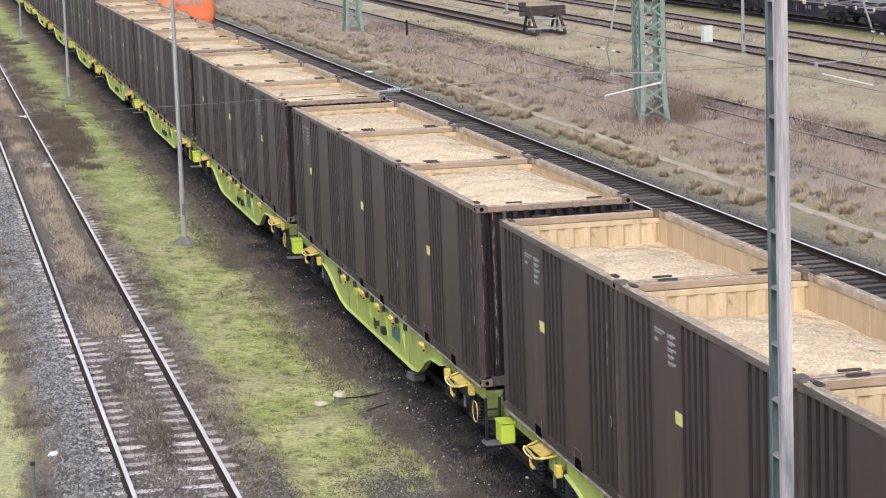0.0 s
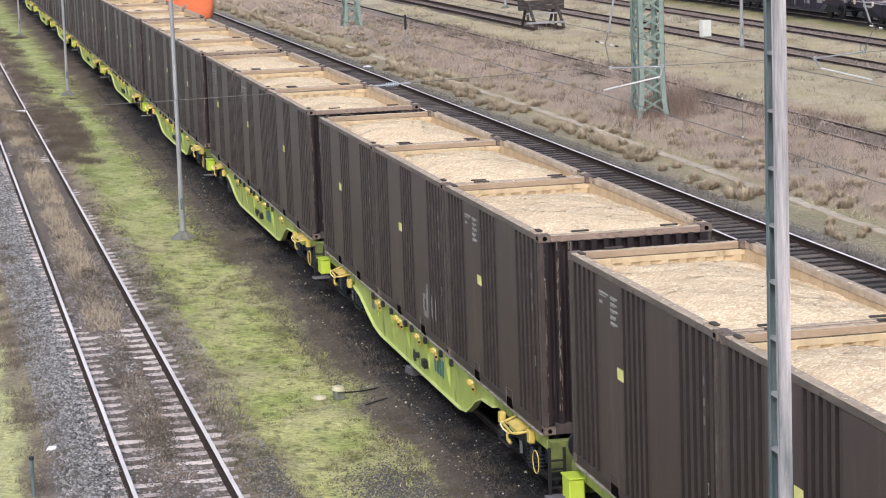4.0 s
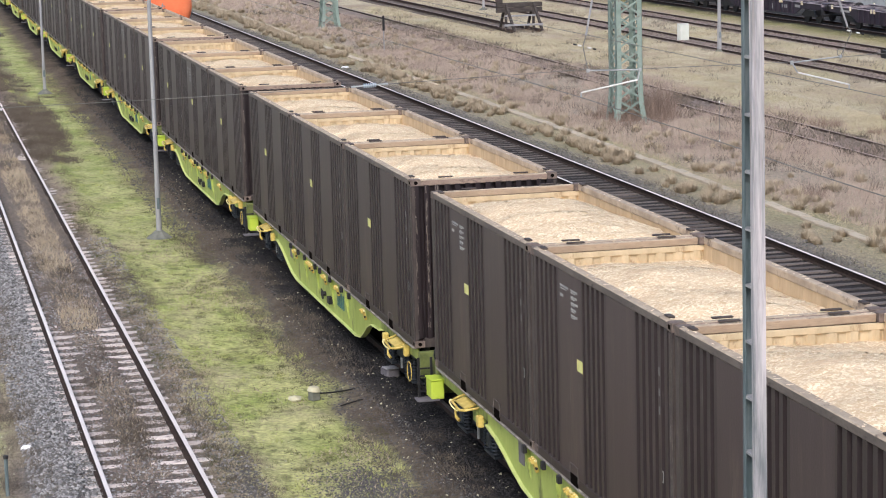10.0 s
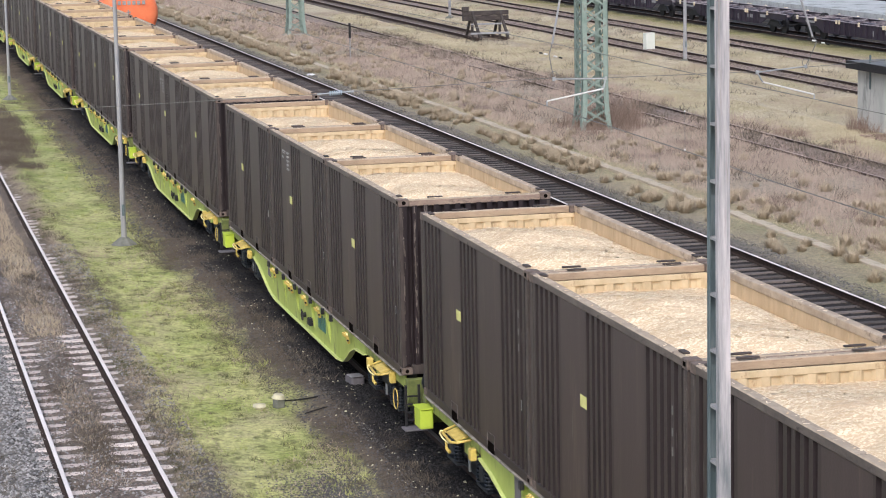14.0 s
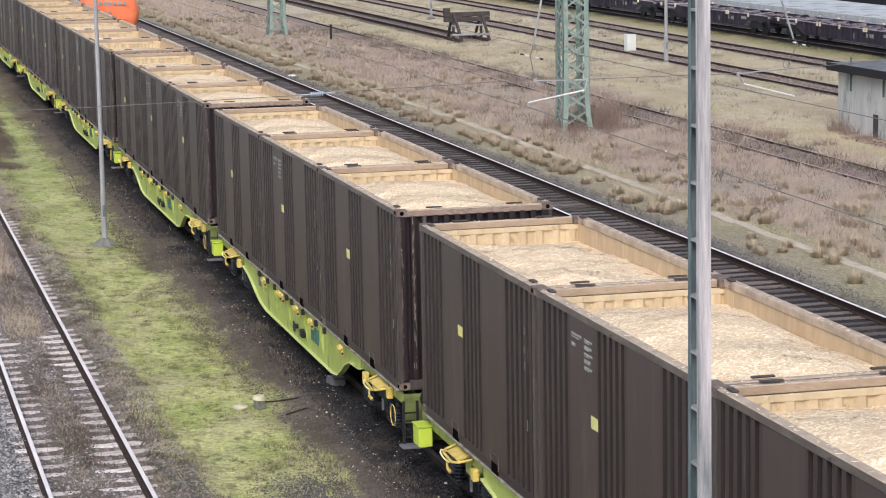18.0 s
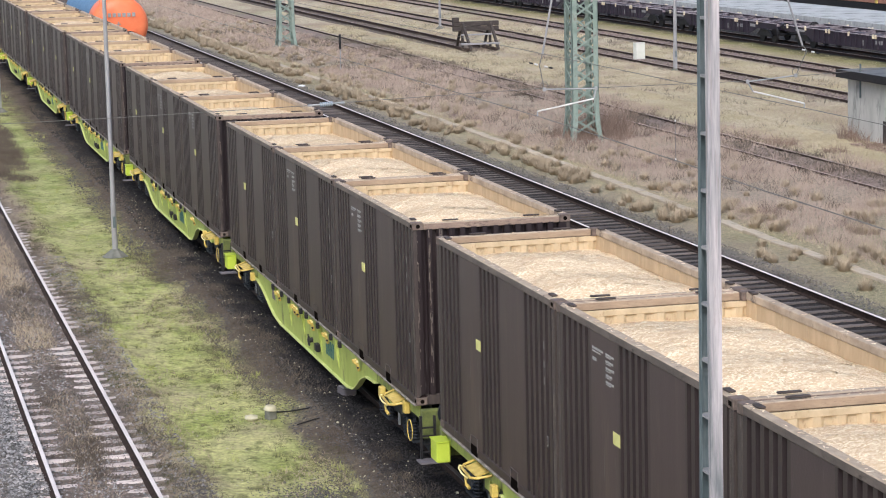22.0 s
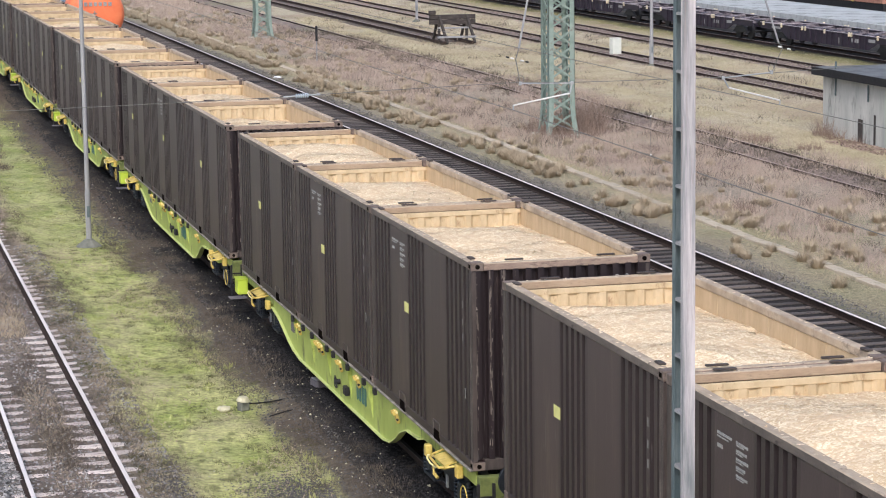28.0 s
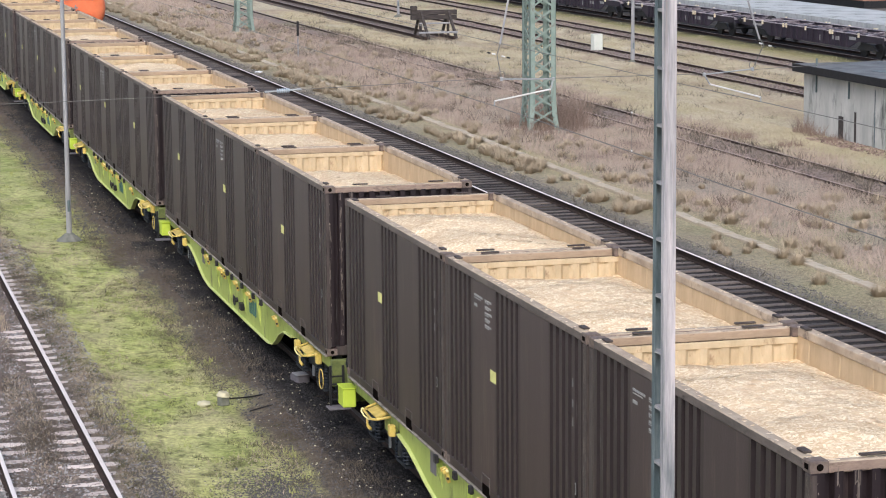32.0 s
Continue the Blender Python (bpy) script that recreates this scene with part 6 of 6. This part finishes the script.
for x0, x1, y0, y1, n, p, c in ((1.2, 2.0, 33, 62, 330, 0.46, 80), (1.2, 1.9, 62, 120, 240, 0.47, 40), (3.0, 4.0, 34, 60, 420, 0.47, 90), (3.25, 3.8, 60, 80, 90, 0.5, 44), (2.9, 4.1, 80, 130, 160, 0.47, 34), (4.2, 5.3, 33, 62, 420, 0.50, 70), (4.3, 5.4, 62, 130, 320, 0.48, 40), (4.3, 5.1, 62, 150, 300, 0.45, 36), (7.0, 8.3, 33, 62, 560, 0.45, 60), (7.0, 8.2, 62, 130, 600, 0.45, 34), (5.2, 7.0, 33, 60, 200, 0.52, 20),
                                (29.2, 32.2, 60, 150, 700, 0.42, 40), (20.8, 21.8, 50, 120, 90, 0.5, 20), (24.5, 29.5, 50, 170, 900, 0.52, 34), (32.2, 40.4, 82, 170, 420, 0.55, 26), (43.0, 46.2, 90, 180, 260, 0.53, 22)):
    x, y = sample(rng, n, x0, x1, y0, y1, p, 1.0, 30)
    tris.append(blades(rng, x, y, 0.03, (0.17 if y1 < 63 else 0.25) if x0 < 20 else 0.45, 0.004 if x0 < 20 else 0.009, 0.6, c, 0.13 if x0 < 20 else 0.2))
growth("brown_weeds", twig, tris, "dark brown dead weed stalks beside the rails", "weeds")


def stone_field(name, mat, strips, label, heap=False):
    """Low four-sided stones with shared corners, so that each one is an island."""
    V, F, at = [], [], 0
    for x0, x1, y0, y1, n, size in strips:
        x, y = rng.uniform(x0, x1, n), rng.uniform(y0, y1, n)
        if heap:
            x, y = rng.normal((x0 + x1) / 2, (x1 - x0) / 4, n), rng.normal((y0 + y1) / 2, (y1 - y0) / 4, n)
        s = size * rng.uniform(0.5, 1.3, n)
        c = np.stack([x, y, ground_height(x, y) + 0.1 * s], -1)
        a = rng.uniform(0, np.pi, n)
        u = np.stack([np.cos(a) * s, np.sin(a) * s, rng.normal(0, 0.2, n) * s], -1)
        v = np.stack([-np.sin(a) * s * 0.75, np.cos(a) * s * 0.75, rng.normal(0, 0.2, n) * s], -1)
        w = np.stack([rng.normal(0, 0.25, n) * s, rng.normal(0, 0.25, n) * s, s * 0.7], -1)
        V.append(np.stack([c + u, c + v, c - u, c - v, c + w], 1).reshape(-1, 3))
        base = at + 5 * np.arange(n)[:, None]
        F.append((base[:, :, None] + np.array([[0, 1, 4], [1, 2, 4], [2, 3, 4], [3, 0, 4]])[None]).reshape(-1, 3))
        at += 5 * n
    V, F = np.concatenate(V), np.concatenate(F)
    me = bpy.data.meshes.new(name)
    me.vertices.add(len(V))
    me.vertices.foreach_set("co", V.astype(np.float32).ravel())
    me.loops.add(F.size)
    me.loops.foreach_set("vertex_index", F.astype(np.int32).ravel())
    me.polygons.add(len(F))
    me.polygons.foreach_set("loop_start", np.arange(0, F.size, 3, dtype=np.int32))
    me.update(calc_edges=True)
    me.materials.append(mat)
    return tagged(new(name, me), label, "ballast", kind="stuff")


stone_field("grey_ballast", stone_mat, ((1.65, 2.75, 33, 60, 11500, 0.036), (1.7, 2.7, 60, 110, 9500, 0.042), (2.7, 4.4, 33, 60, 6500, 0.03), (4.2, 5.2, 33, 62, 4200, 0.026)), "grey crushed stone ballast")
stone_field("sooty_ballast", dark_stone, ((7.9, 8.9, 30, 62, 14000, 0.021), (7.8, 8.9, 62, 110, 8000, 0.036), (18.6, 20.7, 40, 90, 9000, 0.026), (10.6, 12.5, 30, 70, 3000, 0.04)), "black crushed stone ballast")
stone_field("rusty_ballast", rust_stone, ((2.7, 4.4, 33, 60, 7000, 0.03), (40.7, 42.5, 82, 150, 6000, 0.06), (46.4, 48.2, 82, 170, 6000, 0.07), (29.9, 31.4, 60, 130, 5000, 0.05)), "rust-brown ballast of the disused tracks")
stone_field("verge_gravel", spill_stone, ((7.1, 8.1, 33, 62, 4500, 0.024), (6.9, 8.0, 62, 100, 2500, 0.035)), "dark gravel at the edge of the moss")
stone_field("spilled_gravel", spill_stone, ((5.9, 7.6, 33.0, 36.2, 5500, 0.019), (4.6, 5.2, 33.0, 37.0, 1200, 0.02)), "dark gravel spilled over the moss", True)
stone_field("grey_verge_gravel", verge_stone, ((20.75, 21.9, 45, 90, 7000, 0.032), (20.75, 21.9, 90, 150, 4000, 0.042)), "grey gravel on the track shoulder")
stone_field("pale_pebbles", cream_stone, ((4.8, 8.4, 33, 75, 420, 0.022), (7.3, 8.7, 33, 75, 420, 0.018), (7.4, 8.8, 33, 75, 60, 0.034), (1.2, 2.8, 33, 60, 60, 0.028)), "scattered pale stones and chips")

# bare shrubs: at the lattice mast's foot, by the disused track and along the hut
tris = []
for cx, cy, r, n, hi in ((26.0, 83.2, 0.9, 520, 0.6), (26.35, 84.0, 0.62, 900, 1.3), (26.0, 83.4, 0.7, 500, 0.75), (27.5, 84.3, 0.9, 700, 2.2), (27.2, 83.4, 0.6, 260, 0.8), (32.4, 79.5, 0.6, 420, 0.55), (35.45, 80.4, 0.45, 240, 1.15), (35.3, 79.2, 0.4, 160, 0.8), (35.3, 77.5, 0.4, 200, 0.5), (33.2, 76.5, 0.5, 240, 0.5), (27.6, 85.0, 0.9, 700, 1.9), (26.2, 85.4, 0.8, 300, 1.3),
                         (36.6, 136.0, 1.6, 260, 0.5), (24.9, 62.0, 0.4, 200, 0.6), (26.0, 58.0, 0.5, 220, 0.6)):
    a, q = rng.uniform(0, 2 * np.pi, n), r * np.sqrt(rng.random(n))
    tris.append(blades(rng, cx + q * np.cos(a), cy + q * np.sin(a), 0.2 * hi, hi, 0.008, 0.45))
growth("bare_shrubs", stems, tris, "bare brown winter shrubs and bramble stems", "shrub")
# dark low tufts and seedlings in the moss
tuft = material("dark_green_tufts", (0.045, 0.05, 0.025), (0.17, 0.165, 0.075), 0.9, 0.0, 0.4, 0.0, rand="island", spec=0.1, rand_mix=0.5)
rng = np.random.default_rng(19)
tris = []
for x0, x1, y0, y1, n, p, c in ((4.7, 7.4, 33, 62, 420, 0.44, 60), (5.0, 7.2, 62, 130, 340, 0.44, 40), (6.6, 7.6, 33, 70, 260, 0.40, 60), (4.3, 5.0, 33, 70, 200, 0.42, 60)):
    x, y = sample(rng, n, x0, x1, y0, y1, p, 0.9, 41)
    tris.append(blades(rng, x, y, 0.015, 0.07, 0.006, 0.9, c, 0.07))
stalks = []
for x0, x1, y0, y1, n, c, hi in ((4.3, 5.9, 80, 104, 330, 44, 0.28), (4.3, 5.9, 109, 165, 330, 34, 0.30), (5.2, 6.1, 88, 101, 120, 46, 0.3), (5.3, 6.1, 110, 116, 60, 40, 0.25), (2.7, 4.0, 86, 104, 220, 46, 0.25), (6.05, 6.7, 104.6, 106.6, 26, 46, 0.2), (5.9, 6.7, 151.5, 154, 26, 40, 0.25)):
    x, y = sample(rng, 2 * n, x0, x1, y0, y1, 0.5, 1.1, 43)
    stalks.append(blades(rng, x, y, 0.05, hi, 0.007, 0.5, c, 0.14))
growth("weed_belt", twig, stalks, "belt of brown dead weeds between siding and moss", "weeds")
growth("dark_tufts", tuft, tris, "low dark green tufts in the moss", "weeds")
# fallen leaves along the hut
stone_field("leaf_litter", leaf_brown, ((34.6, 35.7, 75.2, 78.6, 500, 0.07), (34.7, 35.6, 70.0, 75.0, 400, 0.07)), "heap of brown fallen leaves at the hut wall")


# ---- what moves ----
# seconds and metres that the train has rolled towards the bridge
ROLL = [
    (0, 0.00), (1, 6.26), (2, 12.31), (3, 18.20), (3.5, 21.04), (5.5, 32.27), (6, 35.07), (7, 40.64),
    (8, 46.15), (9, 51.52), (10, 56.90), (11, 62.39), (12, 67.82), (13, 73.19), (14, 78.55), (14.5, 81.19),
    (16.5, 91.75), (17, 94.39), (18, 99.71), (19, 104.99), (20, 110.15), (21, 115.17), (22, 120.08), (23, 124.81),
    (24, 129.30), (25, 133.52), (25.5, 135.54), (27.5, 143.21), (28, 144.99), (29, 148.36), (30, 151.43), (31, 154.25),
    (32, 156.89),
]


def rolled(t):
    """Metres rolled at t, smooth between the known times (cubic through neighbours)."""
    ts, ss = [r[0] for r in ROLL], [r[1] for r in ROLL]
    i = max(0, min(len(ts) - 2, int(np.searchsorted(ts, t, side="right")) - 1))
    slope = lambda j: (ss[min(j + 1, len(ts) - 1)] - ss[max(j - 1, 0)]) / (ts[min(j + 1, len(ts) - 1)] - ts[max(j - 1, 0)])  # noqa: E731
    h = ts[i + 1] - ts[i]
    u = (t - ts[i]) / h
    return ((2 * u**3 - 3 * u**2 + 1) * ss[i] + (u**3 - 2 * u**2 + u) * h * slope(i) + (3 * u**2 - 2 * u**3) * ss[i + 1] + (u**3 - u**2) * h * slope(i + 1))


def motions():
    for thing, m in RAKE:
        walk(thing, [(t, Matrix.Translation((0, -s, 0)) @ m) for t, s in ROLL])
    # the wheels turn with the way rolled; alike wheelsets share one set of keys
    keyed = {}
    for thing, _ in RAKE:
        for o in thing.children:
            if not o.name.startswith("wheelset"):
                continue
            y = round(o.location.y, 2)
            if y not in keyed:
                walk(o, [(i / 10, pose(0, y, 0.46) @ Matrix.Rotation(rolled(i / 10) / 0.46, 4, "X")) for i in range(321)])
                keyed[y] = o
            else:
                o.rotation_mode = "QUATERNION"
                data = o.animation_data_create()
                data.action = keyed[y].animation_data.action
                data.action_slot = keyed[y].animation_data.action_slot


motions()
